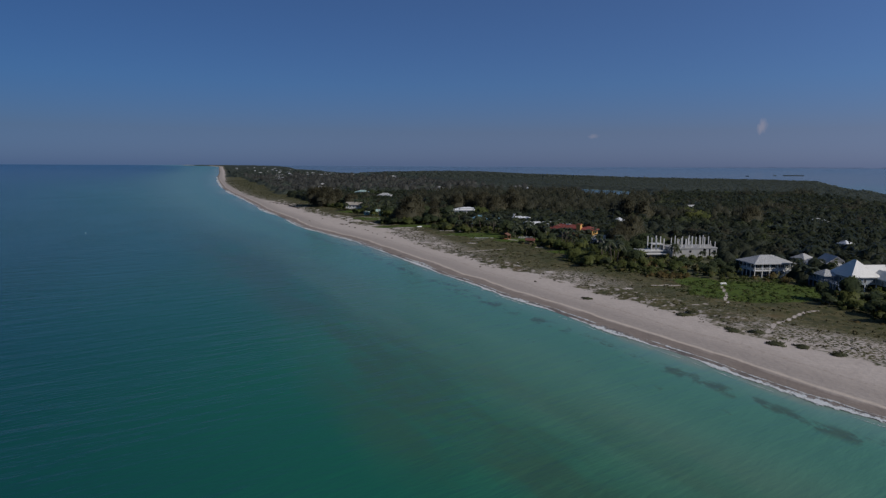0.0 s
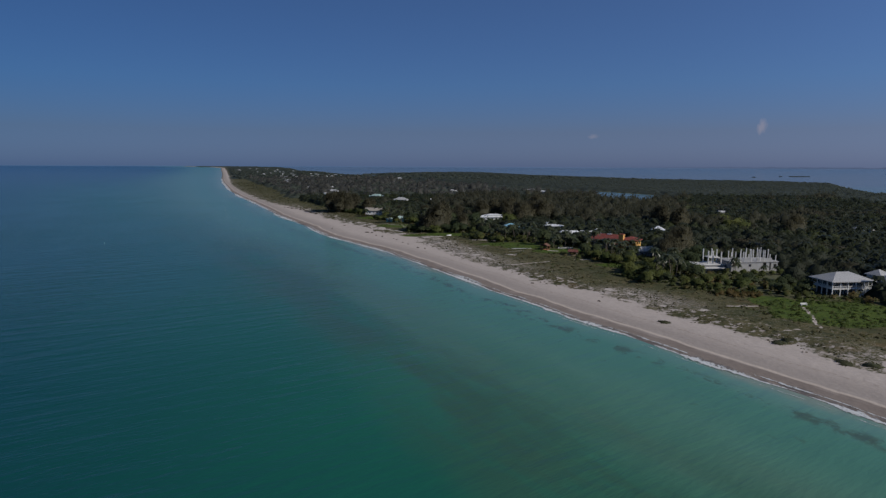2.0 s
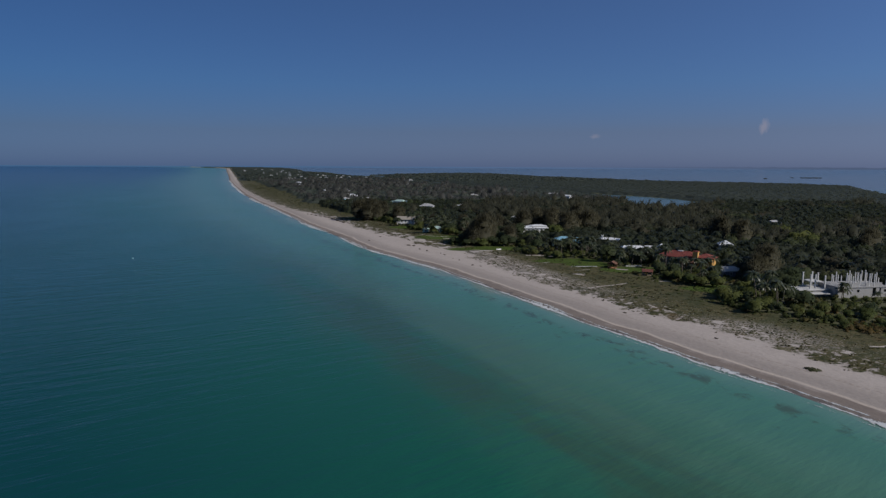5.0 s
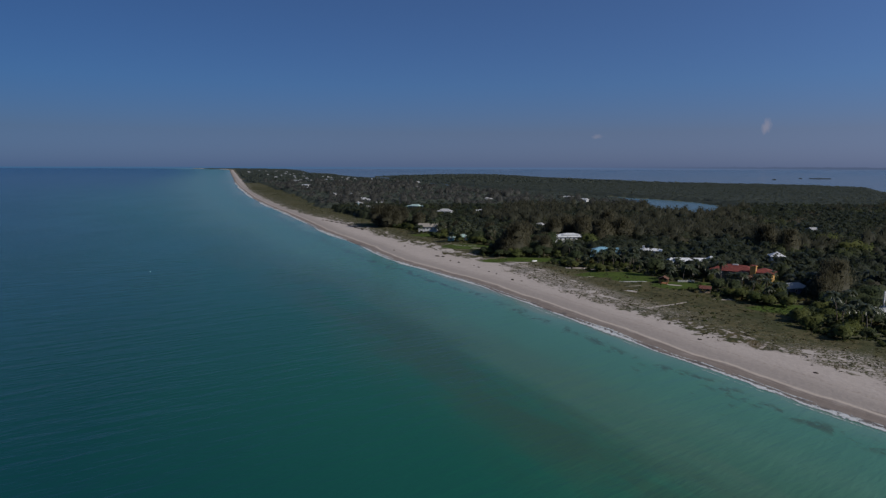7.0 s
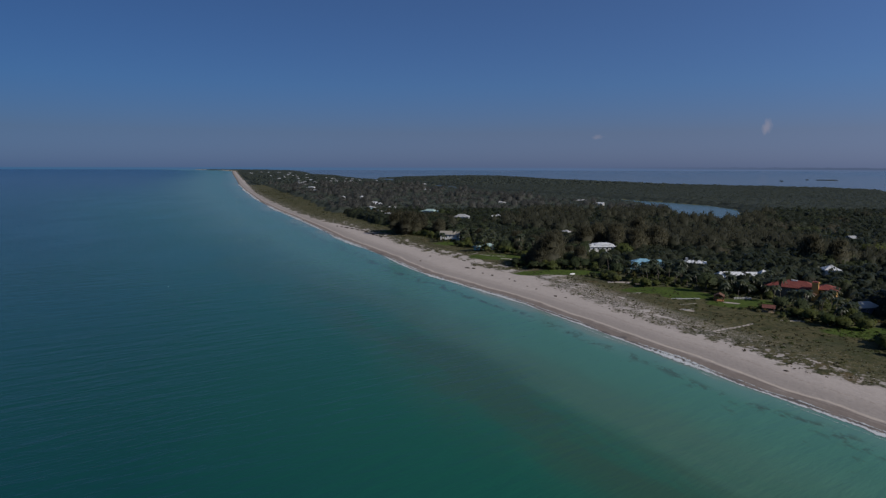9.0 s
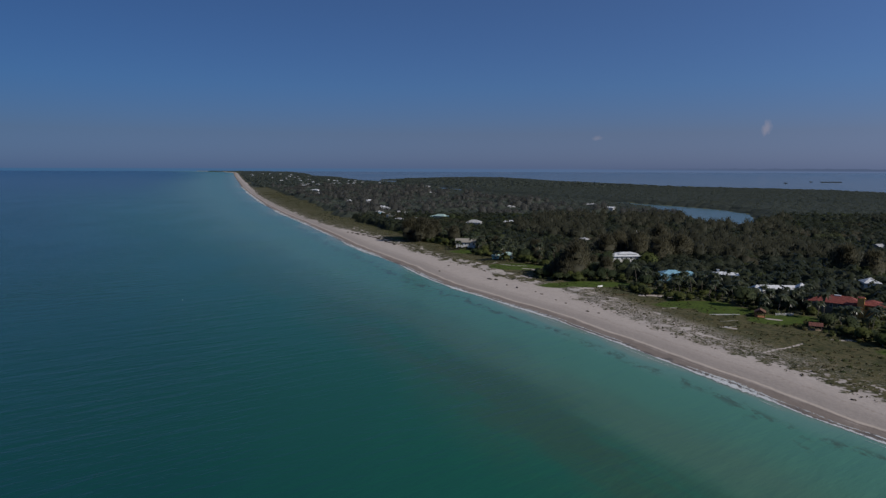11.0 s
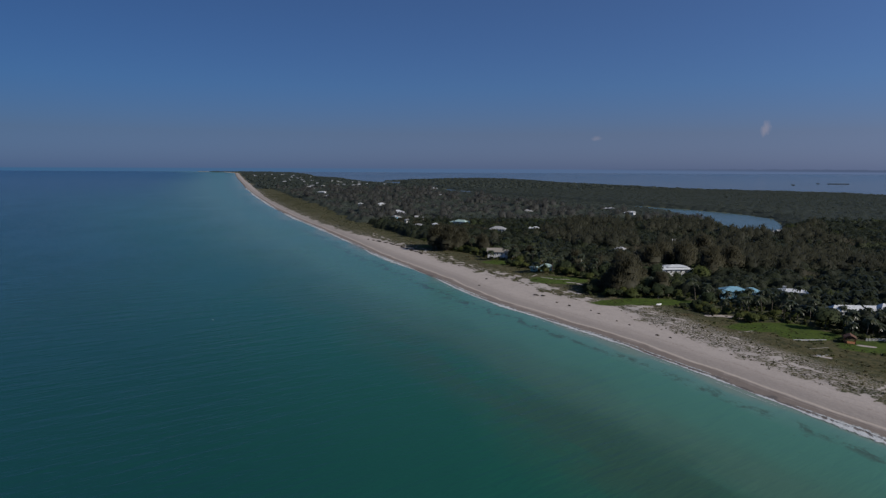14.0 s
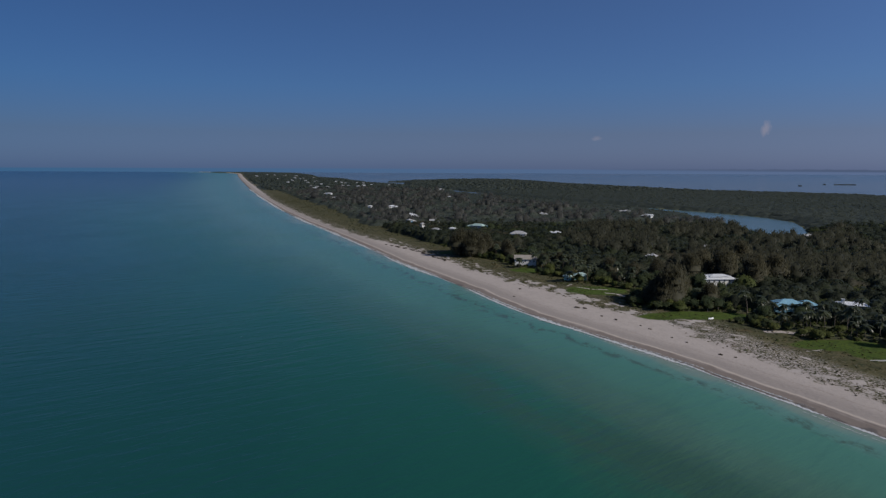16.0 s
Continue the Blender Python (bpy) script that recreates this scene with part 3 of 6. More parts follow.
def bank(x, y):
    """Metres inland from the bay's or the creek's bank: negative in the water."""
    x, y = np.asarray(x, float), np.asarray(y, float)
    strip = shore(y) + np.interp(y, (2600, 3300, 4157, 4231, 4290, 4450, 4694, 4900, 4950), (640, 660, 663, 600, 540, 530, 520, 420, 60)) - x
    main = np.minimum(np.interp(y, BAY_Y, BAY_X) - x, np.interp(x, *BAY_END) - y)
    main = np.minimum(main, x + 480 + np.clip(3600 - y, 0, 1000))
    far = np.maximum(np.where(y > 2600, strip, main), main)
    return np.minimum(far, creek(x, y))


def hill(x, y):
    """Height of the ground."""
    x, y = np.asarray(x, float), np.asarray(y, float)
    d, v = x - shore(y), x - plants(y)
    z = np.where(d < 0, d * 0.07, np.minimum(d * 0.09, 1.3 + np.clip(d, 0, 200) * 0.008))
    z = np.maximum(z, -2.0)
    ripple = np.sin(x / 9.0 + 1.3 * np.sin(y / 13.0)) * np.sin(y / 8.0 + x / 21.0) + 0.5 * np.sin(x / 3.7 + y / 5.1)
    z = z + np.clip(v / 8.0, 0, 1) * (0.7 + 0.35 * ripple * np.clip((70 - v) / 30, 0.15, 1))
    b = bank(x, y)
    return np.where(b < 25, np.minimum(z, b * 0.12), z) + far_rise(y)


def lawns(x, y):
    best = np.zeros(np.shape(x))
    for cx, cy, rx, ry in LAWNS:
        best = np.maximum(best, 1.5 - np.hypot((x - cx) / rx, (y - cy) / ry))
    return np.clip(best, 0, 1)


# bare sandy paths and patches: half width, then points
PATHS = [(0.6, (110.9, 248), (107.7, 237), (104, 228), (100, 218)), (0.6, (95, 180), (100.5, 187), (110.7, 196), (119.4, 203.7), (125, 206)), (0.6, (84, 249), (95, 249)),
         (0.5, (85, 214), (93, 217)), (0.6, (14, 348), (20, 352.5), (27, 355), (36, 361.5)), (0.7, (50.5, 366), (60, 364)),
         (2.6, (0, 457), (6, 457), (13, 453)), (1.3, (42.5, 402.5), (47, 400)), (0.5, (0, 424), (9, 426)), (1.0, (15, 389), (20, 385.5)),
         (0.9, (-40, 536), (-46, 540), (-50, 549), (-56, 552)), (0.8, (-70, 571), (-62, 563), (-52, 560)), (1.3, (-47, 583.5), (-36, 583.5)), (0.5, (-76, 575), (-72, 582)), (1.0, (16, 458), (24, 462))]


def paths(x, y):
    best = np.zeros(np.shape(x))
    for w, *pts in PATHS:
        for (ax, ay), (bx, by) in zip(pts, pts[1:]):
            t = np.clip(((x - ax) * (bx - ax) + (y - ay) * (by - ay)) / ((bx - ax) ** 2 + (by - ay) ** 2), 0, 1)
            best = np.maximum(best, 1.1 - 0.6 * np.hypot(x - ax - t * (bx - ax), y - ay - t * (by - ay)) / w)
    return np.clip(best, 0, 1)


def wood_edge(y):
    """How far inland of the first plants the wood begins."""
    y = np.asarray(y, float)
    return np.interp(y, (100, 210, 250, 300, 340, 380, 420, 440, 480, 520, 560, 640, 700, 800, 1000, 1400, 2200, 5000), (62, 60, 52, 45, 62, 66, 62, 48, 34, 26, 52, 44, 38, 44, 56, 84, 70, 40)) + 4 * np.sin(y / 17.0)


def bare_sand(x, y):
    """Drifts of bare sand between the scrub of the first dune, 0 to 1."""
    x, y = np.asarray(x, float), np.asarray(y, float)
    v = x - plants(y)
    out = np.zeros(x.shape)
    for k in zip(*np.nonzero((v > -2) & (v < 34) & (y > 100) & (y < 900))):
        a, b = (x[k] + 0.5 * y[k]) / 3.4, (y[k] - 0.5 * x[k]) / 7.5
        out[k] = 0.45 + 1.2 * noise.noise((a, b, 6.0)) + 0.9 * noise.noise((a / 4, b / 4, 2.0))
    return np.clip(out - np.interp(y, (150, 260, 330, 390), (0.72, 0.72, 0.6, 0.5)) - np.clip((v - 10) / 26, 0, 1), 0, 1)


def floats(me, name, values):
    me.attributes.new(name, "FLOAT", "POINT").data.foreach_set("value", np.asarray(values, np.float32).ravel())


def grid_faces(rows, cols):
    i = np.arange((rows - 1) * cols).reshape(rows - 1, cols)[:, :-1].ravel()
    return np.stack([i, i + 1, i + 1 + cols, i + cols], 1)


def spread(lo, hi, first, growth):
    s, step = [lo], first
    while s[-1] < hi:
        s.append(s[-1] + step)
        step *= growth
    return np.array(s)


def build_ground():
    ys = np.concatenate([np.arange(-60, 120, 6.0), np.arange(120, 640, 1.4), spread(640, 4950, 2.0, 1.03)])
    ds = np.concatenate([np.arange(-24, 150, 1.5), spread(150, 2300, 3.0, 1.06)])
    Y, D = np.meshgrid(ys, ds, indexing="ij")
    X = shore(Y) + D
    V = X - plants(Y)
    me = arrays("ground", np.stack([X, Y, hill(X, Y)], -1).reshape(-1, 3), [grid_faces(*X.shape)], LAND, True)
    floats(me, "offsea", D)
    floats(me, "inland", V)
    floats(me, "along", Y)
    floats(me, "path", paths(X, Y))
    # stretches of shell rubble along the first dune
    rub = np.maximum(np.clip(1.4 - abs(Y - 415) / 70, 0, 1), np.maximum(np.clip(1.4 - abs(Y - 160) / 30, 0, 1), np.clip(1.2 - abs(Y - 268) / 22, 0, 0.8)))
    floats(me, "rubble", rub * np.clip((26 - V) / 12, 0, 1))
    floats(me, "drift", bare_sand(X, Y))
    floats(me, "lawn", lawns(X, Y))
    floats(me, "litter", np.clip((V - wood_edge(Y)) / 6, 0, 1) * (1 - np.clip(lawns(X, Y) * 2, 0, 1)))
    thing("ground", "pale shell-sand beach, grassy dunes and wooded ground of the island", "ground", kind="structure", data=me)


def build_sea():
    ys = np.concatenate([[-900, -400], spread(-60, 4960, 10.0, 1.025)])
    ss = np.concatenate([[-9000, -6500, -4500, -3000, -2000, -1400, -1000, -800, -600, -450, -300, -150, -80], np.arange(-30, 60, 6.0), spread(60, 7000, 8.0, 1.07)])
    Y, S = np.meshgrid(ys, ss, indexing="ij")
    X = shore(Y) - S
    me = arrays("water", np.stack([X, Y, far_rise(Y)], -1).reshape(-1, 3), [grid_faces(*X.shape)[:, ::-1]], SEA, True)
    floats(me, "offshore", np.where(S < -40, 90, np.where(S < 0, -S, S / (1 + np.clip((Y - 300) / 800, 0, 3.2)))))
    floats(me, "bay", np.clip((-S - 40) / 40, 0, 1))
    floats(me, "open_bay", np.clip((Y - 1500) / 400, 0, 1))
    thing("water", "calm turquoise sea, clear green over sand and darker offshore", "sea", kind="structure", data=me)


def build_surf():
    """Broken lacy lines of foam along the waterline and a thin sheet of swash behind."""
    ys = spread(40, 2400, 1.0, 1.0014)
    for off, wide, seed, body in ((0.3, 2.1, 3.0, 0.46), (-2.9, 0.7, 8.0, 0.04), (2.7, 1.3, 13.0, 0.20)):
        V, K = [], []
        for y in ys:
            g = 1.0 + y / 350
            x = float(shore(y)) + off + 0.7 * noise.noise((y / 9.0, seed, 3)) * min(1.0, off + 2.7) + 0.5 * noise.noise((y / (3.0 * g), seed, 0))
            w = wide * (1.0 + y / 800 + 0.35 * max(0.0, 1 - y / 260)) * min(1.0 + min(0.3, y / 1200), max(0.0, body + 0.1 + 1.1 * noise.noise((y / (9.0 * g), seed, 5)) + 0.5 * noise.noise((y / (2.5 * g), seed, 9))))
            for u, k in ((-1.0, -0.8), (-0.4, 0.9), (0.0, 1.0), (0.6, 0.0), (1.5, -1.0)):
                px = x + u * w
                V.append((px, y, max(0.05, float(hill(px, y)) + 0.05) + (0.06 * w if u == -0.4 else 0.0)))
                K.append(k + body - 0.5)
        me = arrays("surf", V, [grid_faces(len(ys), 5)], FOAM, True)
        floats(me, "thick", K)
        thing("surf", "thin broken line of white foam along the waterline", "surf", kind="structure", data=me)


build_ground()
build_sea()
build_surf()


# ---------------------------------------------------------------- houses
def roof_mesh(name, w, d, z0, z1, mat, kind="hip", over=0.8, thick=0.25, flat=0.0):
    """A hip or gable roof over a w x d plan, its eaves at z0 and its ridge at z1 along x."""
    bm = bmesh.new()
    a, b = w / 2 + over, d / 2 + over
    r = a if kind == "gable" else max(a - b, 0.3) + flat
    for dz, flip in ((0, False), (-thick, True)):
        c = [bm.verts.new(p) for p in ((-a, -b, z0 + dz), (a, -b, z0 + dz), (a, b, z0 + dz), (-a, b, z0 + dz), (-r, 0, z1 + dz), (r, 0, z1 + dz))]
        for f in ((0, 1, 5, 4), (2, 3, 4, 5), (1, 2, 5), (3, 0, 4)):
            bm.faces.new([c[i] for i in (reversed(f) if flip else f)])
    bm.verts.ensure_lookup_table()
    for i, j in ((0, 1), (1, 2), (2, 3), (3, 0)):
        bm.faces.new([bm.verts[i], bm.verts[i + 6], bm.verts[j + 6], bm.verts[j]])
    bmesh.ops.recalc_face_normals(bm, faces=bm.faces)
    uv = bm.loops.layers.uv.new("UVMap")
    for f in bm.faces:
        t = f.normal.cross(Vector((0, 0, 1)))
        t = t.normalized() if t.length > 0.01 else Vector((1, 0, 0))
        s = f.normal.cross(t)
        for l in f.loops:
            l[uv].uv = (l.vert.co.dot(t), l.vert.co.dot(s))
    me = bpy.data.meshes.new(name)
    bm.to_mesh(me)
    bm.free()
    me.materials.append(mat)
    return me


def window(parent, x, y, z, w, h, face, frame_mat):
    """A framed window on the wall face: 0 south, 1 east, 2 north, 3 west."""
    turn = Matrix.Translation((x, y, z)) @ pose(0, 0, 0, 0, 0, 90 * face)
    bm = bmesh.new()
    t = 0.14
    for bx in ((-w / 2 - t, w / 2 + t, h / 2, h / 2 + t), (-w / 2 - t, w / 2 + t, -h / 2 - t, -h / 2), (-w / 2 - t, -w / 2, -h / 2, h / 2), (w / 2, w / 2 + t, -h / 2, h / 2), (-0.04, 0.04, -h / 2, h / 2)):
        box(bm, bx[0], bx[1], -0.1, 0.0, bx[2], bx[3])
    fr = part("window", bm, frame_mat, parent)
    fr.matrix_local = turn
    part("pane", boxed(-w / 2, w / 2, -0.04, -0.005, -h / 2, h / 2), GLASS, fr, "dark window glass")


def wing(parent, cx, cy, w, d, z0, z1, ridge, wall, roof, kind="hip", turn=0, windows=True, over=0.8, trim=None):
    """One block of a house: wall, roof and windows."""
    m = pose(cx, cy, 0, 0, 0, turn)
    body = part("wall", boxed(-w / 2, w / 2, -d / 2, d / 2, z0, z1), wall, parent)
    body.matrix_local = m
    if kind == "gable":
        for s in (-1, 1):
            bm = bmesh.new()
            v = [bm.verts.new((s * w / 2 - s * o, y, z)) for o in (0.0, 0.2) for y, z in ((-d / 2, z1), (d / 2, z1), (0, z1 + (ridge - z1) * 0.93 - 0.3))]
            bm.faces.new(v[:3]), bm.faces.new(v[3:])
            for i, j in ((0, 1), (1, 2), (2, 0)):
                bm.faces.new((v[i], v[j], v[j + 3], v[i + 3]))
            part("gable", bm, wall, parent).matrix_local = m
    cover = part("roof", roof_mesh("roof", w, d, z1, ridge, roof, kind, over), roof, parent)
    cover.matrix_local = m
    if windows:
        z = z1 - 1.55
        for face, length, depth in ((0, w, d), (1, d, w), (2, w, d), (3, d, w)):
            n = max(1, int(length / 3.4))
            for k in range(n):
                u = (k + 0.5) / n * length - length / 2
                x, y = ((u, -depth / 2), (depth / 2, u), (-u, depth / 2), (-depth / 2, -u))[face]
                window(body, x, y, z, 1.1, 1.4, face, trim or WHITE)
    return cover


def stilts(parent, w, d, top, mat=None, pitch=4.0):
    for i in range(int(w / pitch) + 1):
        for j in range(int(d / pitch) + 1):
            x, y = -w / 2 + 0.3 + i * (w - 0.6) / int(w / pitch), -d / 2 + 0.3 + j * (d - 0.6) / int(d / pitch)
            part("post", boxed(x - 0.16, x + 0.16, y - 0.16, y + 0.16, -0.6, top), mat or WHITE, parent)


def ground_at(x, y, rx=0, turn=0):
    return pose(x, y, float(hill(x, y)), 0, 0, turn)


def cottage(name, label, x, y, turn, w, d, lift, eave, ridge, wall, roof, kind="hip", extra=(), chimney=None):
    h = thing(name, label, "house", ground_at(x, y, 0, turn))
    if lift > 0.5:
        stilts(h, w, d, lift)
    wing(h, 0, 0, w, d, lift, eave, ridge, wall, roof, kind)
    for ex in extra:
        wing(h, *ex, wall, roof)
    if chimney:
        cx, cy, top = chimney
        bm = boxed(cx - 0.7, cx + 0.7, cy - 0.6, cy + 0.6, lift, top)
        box(bm, cx - 0.85, cx + 0.85, cy - 0.75, cy + 0.75, top, top + 0.25)
        part("chimney", bm, wall, h)
    return h


def stair(parent, x, y, z, run, w, along, mat):
    """A straight open stair from the ground up to z; it climbs along +x or +y."""
    bm = bmesh.new()
    n = max(3, int(z / 0.18))
    for i in range(n):
        u, h = i * run / n, (i + 1) * z / n
        if along == "x":
            box(bm, x + u, x + u + run / n + 0.03, y, y + w, h - 0.06, h)
        else:
            box(bm, x, x + w, y + u, y + u + run / n + 0.03, h - 0.06, h)
    for k in (0, w):
        a = (x, y + k, 0.0) if along == "x" else (x + k, y, 0.0)
        b = (x + run, y + k, z) if along == "x" else (x + k, y + run, z)
        bar(bm, a, b, 0.16)
        bar(bm, (a[0], a[1], a[2] + 1.0), (b[0], b[1], b[2] + 1.0), 0.1)
    part("staircase", bm, mat, parent)


def verandah_house():
    w, d, deck, eave = 17.5, 12.0, 3.0, 6.0
    h = thing("beach_house", "white two-storey beach house with deep verandahs and grey hipped roof", "house", ground_at(140.6, 272.5, 0, 7))
    part("roof", roof_mesh("roof", w, d, eave, 8.9, ROOF_GREY, "hip", 0.9, 0.3), ROOF_GREY, h, "grey standing-seam metal roof")
    part("deck", boxed(-w / 2, w / 2, -d / 2, d / 2, deck - 0.3, deck), WHITE, h)
    body = part("wall", boxed(-w / 2 + 2.6, w / 2 - 2.6, -d / 2 + 2.6, d / 2 - 0.6, deck, eave - 0.3), SCREEN, h, "dark screened wall behind the verandah")
    lower = part("wall", boxed(-w / 2 + 2.2, w / 2 - 5, -d / 2 + 3, d / 2 - 1, -0.4, deck - 0.3), SCREEN, h)
    for k in range(6):
        window(body, -w / 2 + 3.9 + k * 2.65, -d / 2 + 2.6, deck + 1.35, 1.5, 2.0, 0, WHITE)
    for k in range(3):
        window(body, -w / 2 + 2.6, -d / 2 + 4.4 + k * 3.2, deck + 1.35, 1.5, 2.0, 3, WHITE)
    for k in range(5):
        window(lower, -w / 2 + 4 + k * 2.7, -d / 2 + 3, 1.3, 1.5, 1.3, 0, WHITE)
    xs = np.linspace(-w / 2 + 0.2, w / 2 - 0.2, 6)
    ys = np.linspace(-d / 2 + 0.2, d / 2 - 0.2, 5)
    spots = [(x, ys[0]) for x in xs] + [(xs[0], y) for y in ys[1:]] + [(xs[-1], y) for y in ys[1:]]
    for x, y in spots:
        part("column", boxed(x - 0.15, x + 0.15, y - 0.15, y + 0.15, -0.6, eave - 0.25), WHITE, h)
    for (a, b) in list(zip(spots[:6], spots[1:6])) + [(spots[0], spots[6])] + list(zip(spots[6:10], spots[7:10])):
        bm = bmesh.new()
        for z in (0.2, 0.95):
            bar(bm, (*a, deck + z), (*b, deck + z), 0.12)
        n = 14
        for i in range(1, n):
            f = i / n
            p = (a[0] + (b[0] - a[0]) * f, a[1] + (b[1] - a[1]) * f)
            bar(bm, (*p, deck + 0.2), (*p, deck + 0.95), 0.05)
        part("railing", bm, WHITE, h)
    stair(h, w / 2 - 6.5, -d / 2 - 1.4, deck, 4.6, 1.3, "x", WHITE)


def gabled_mansion():
    h = thing("beach_house", "large pale beach house on stilts with steep white roofs", "house", ground_at(159.5, 243.0, 0, 4))
    stilts(h, 19, 15, 2.6)
    wing(h, 0.0, -1.0, 12.0, 10.5, 2.6, 5.6, 11.4, SHADED_PALE, ROOF_PALE, "hip", 90)
    wing(h, 9.5, 2.0, 11, 9, 2.6, 5.6, 8.8, SHADED_PALE, ROOF_PALE, "gable", 0)
    wing(h, 8.0, -8.0, 7, 6, 2.6, 5.0, 7.8, SHADED_PALE, ROOF_PALE, "gable", 90)
    wing(h, -7.5, 4.5, 6, 7, 2.6, 4.8, 6.8, GREYBLUE, ROOF_GREY, "hip", 0)
    part("deck", boxed(-10.5, -6.0, -8, 0.2, 2.3, 2.6), GREYBLUE, h)
    part("upper_deck", boxed(-12.0, -10.6, 0.4, 8.2, 2.3, 2.6), GREYBLUE, h)
    for x, y in ((-10.3, -7.8), (-10.3, -5.2), (-10.3, -2.6), (-10.3, 0.0), (-11.8, 2.8), (-11.8, 5.4), (-11.8, 8.0), (-7.4, -7.8)):
        part("post", boxed(x - 0.15, x + 0.15, y - 0.15, y + 0.15, -0.6, 3.7), GREYBLUE, h)
    for a, b in (((-10.3, -7.8), (-10.3, 0.0)), ((-10.3, -7.8), (-6.4, -7.8)), ((-11.8, 0.6), (-11.8, 8.0))):
        bm = bmesh.new()
        for z in (2.75, 3.2, 3.65):
            bar(bm, (*a, z), (*b, z), 0.1)
        for k in range(12):
            u = k / 11
            p = (a[0] + (b[0] - a[0]) * u, a[1] + (b[1] - a[1]) * u)
            bar(bm, (*p, 2.6), (*p, 3.65), 0.06)
        part("railing", bm, GREYBLUE, h)
    stair(h, -11.9, -12.4, 2.5, 4.6, 1.4, "y", GREYBLUE)
    part("chimney", boxed(3.0, 4.2, 3.4, 4.5, 5.6, 10.4), SHADED_PALE, h)


def concrete_frame():
    """An unfinished house: slabs, block walls and bare columns."""
    s = thing("unfinished_house", "unfinished house of raw grey concrete with bare columns above block walls", "house", ground_at(129.8, 331.0, 0, 6))
    w, d, slab = 24.0, 13.0, 5.0
    bm = bmesh.new()
    # block walls of the lower storey with openings left in the front
    edges = np.linspace(-w / 2, w / 2, 10)
    bays = random.Random(9)
    for i in range(9):
        a, b = edges[i], edges[i + 1]
        sill, head = bays.choice(((1.0, 3.4), (2.2, 3.7), (0.0, 3.0), (2.4, 3.6), (None, None), (0.6, slab - 0.5)))
        if sill is None:
            box(bm, a, b, -d / 2, -d / 2 + 0.35, 0, slab - 0.5)
            continue
        l, r = a + bays.uniform(0.5, 1.1), b - bays.uniform(0.4, 0.8)
        box(bm, a, l, -d / 2, -d / 2 + 0.35, 0, slab - 0.5)
        box(bm, r, b, -d / 2, -d / 2 + 0.35, 0, slab - 0.5)
        if sill > 0:
            box(bm, l, r, -d / 2, -d / 2 + 0.35, 0, sill)
        if head < slab - 0.5:
            box(bm, l, r, -d / 2, -d / 2 + 0.35, head, slab - 0.5)
    box(bm, -w / 2, -w / 2 + 0.35, -d / 2 + 0.35, d / 2, 0, slab - 0.5)
    box(bm, w / 2 - 0.35, w / 2, -d / 2 + 0.35, d / 2, 0, slab - 0.5)
    box(bm, -w / 2 + 0.35, w / 2 - 0.35, d / 2 - 0.35, d / 2, 0, slab - 0.5)
    part("block_wall", bm, CONCRETE, s)
    part("slab", boxed(-w / 2 - 0.3, w / 2 + 0.3, -d / 2 - 0.3, d / 2 + 0.3, slab - 0.5, slab), CONCRETE, s)
    rng = random.Random(4)
    for i in range(12):
        for j in range(4):
            if rng.random() < (0.5 if i in (0, 1, 5) else 0.3):
                continue
            x, y = -w / 2 + 0.8 + i * (w - 1.6) / 11 + rng.uniform(-0.55, 0.55), -d / 2 + 0.5 + j * (d - 1) / 3
            top = slab + rng.choice((4.2, 5.0, 5.4, 5.2, 3.0, 4.6))
            part("column", boxed(x - 0.17, x + 0.17, y - 0.17, y + 0.17, slab, top), PALE_CONCRETE, s)
    for i, j in ((3, 5), (6, 8), (8, 10)):
        x0, x1 = -w / 2 + 0.5 + i * (w - 1) / 11, -w / 2 + 0.5 + j * (w - 1) / 11
        part("parapet", boxed(x0 + 0.3, x1 - 0.3, -d / 2 + 0.35, -d / 2 + 0.65, slab, slab + 1.6), CONCRETE, s)
    # terrace with its own columns towards the sea
    part("terrace_slab", boxed(-w / 2 - 15, -w / 2 - 0.4, -2.0, 9.0, 2.6, 3.0), PALE_CONCRETE, s)
    part("terrace_wall", boxed(-w / 2 - 11, -w / 2 - 0.5, -1.6, -1.2, -0.3, 2.6), CONCRETE, s)
    for x, y, z in ((-20.5, 0, 9.6), (-20.0, 6, 9.8), (-17.5, 1, 9.4), (-15.5, 6, 9.9), (-14.3, -1, 9.2), (-13.4, 5, 9.6)):
        part("column", boxed(x - 0.25, x + 0.25, y - 0.25, y + 0.25, 3.0, z), PALE_CONCRETE, s)
    part("slab", boxed(-18.5, -13.0, 2.5, 8.0, 5.6, 6.0), PALE_CONCRETE, s)
    part("terrace_step", boxed(-w / 2 - 13, -w / 2 - 2, -5.0, -2.2, 1.4, 1.75), PALE_CONCRETE, s)


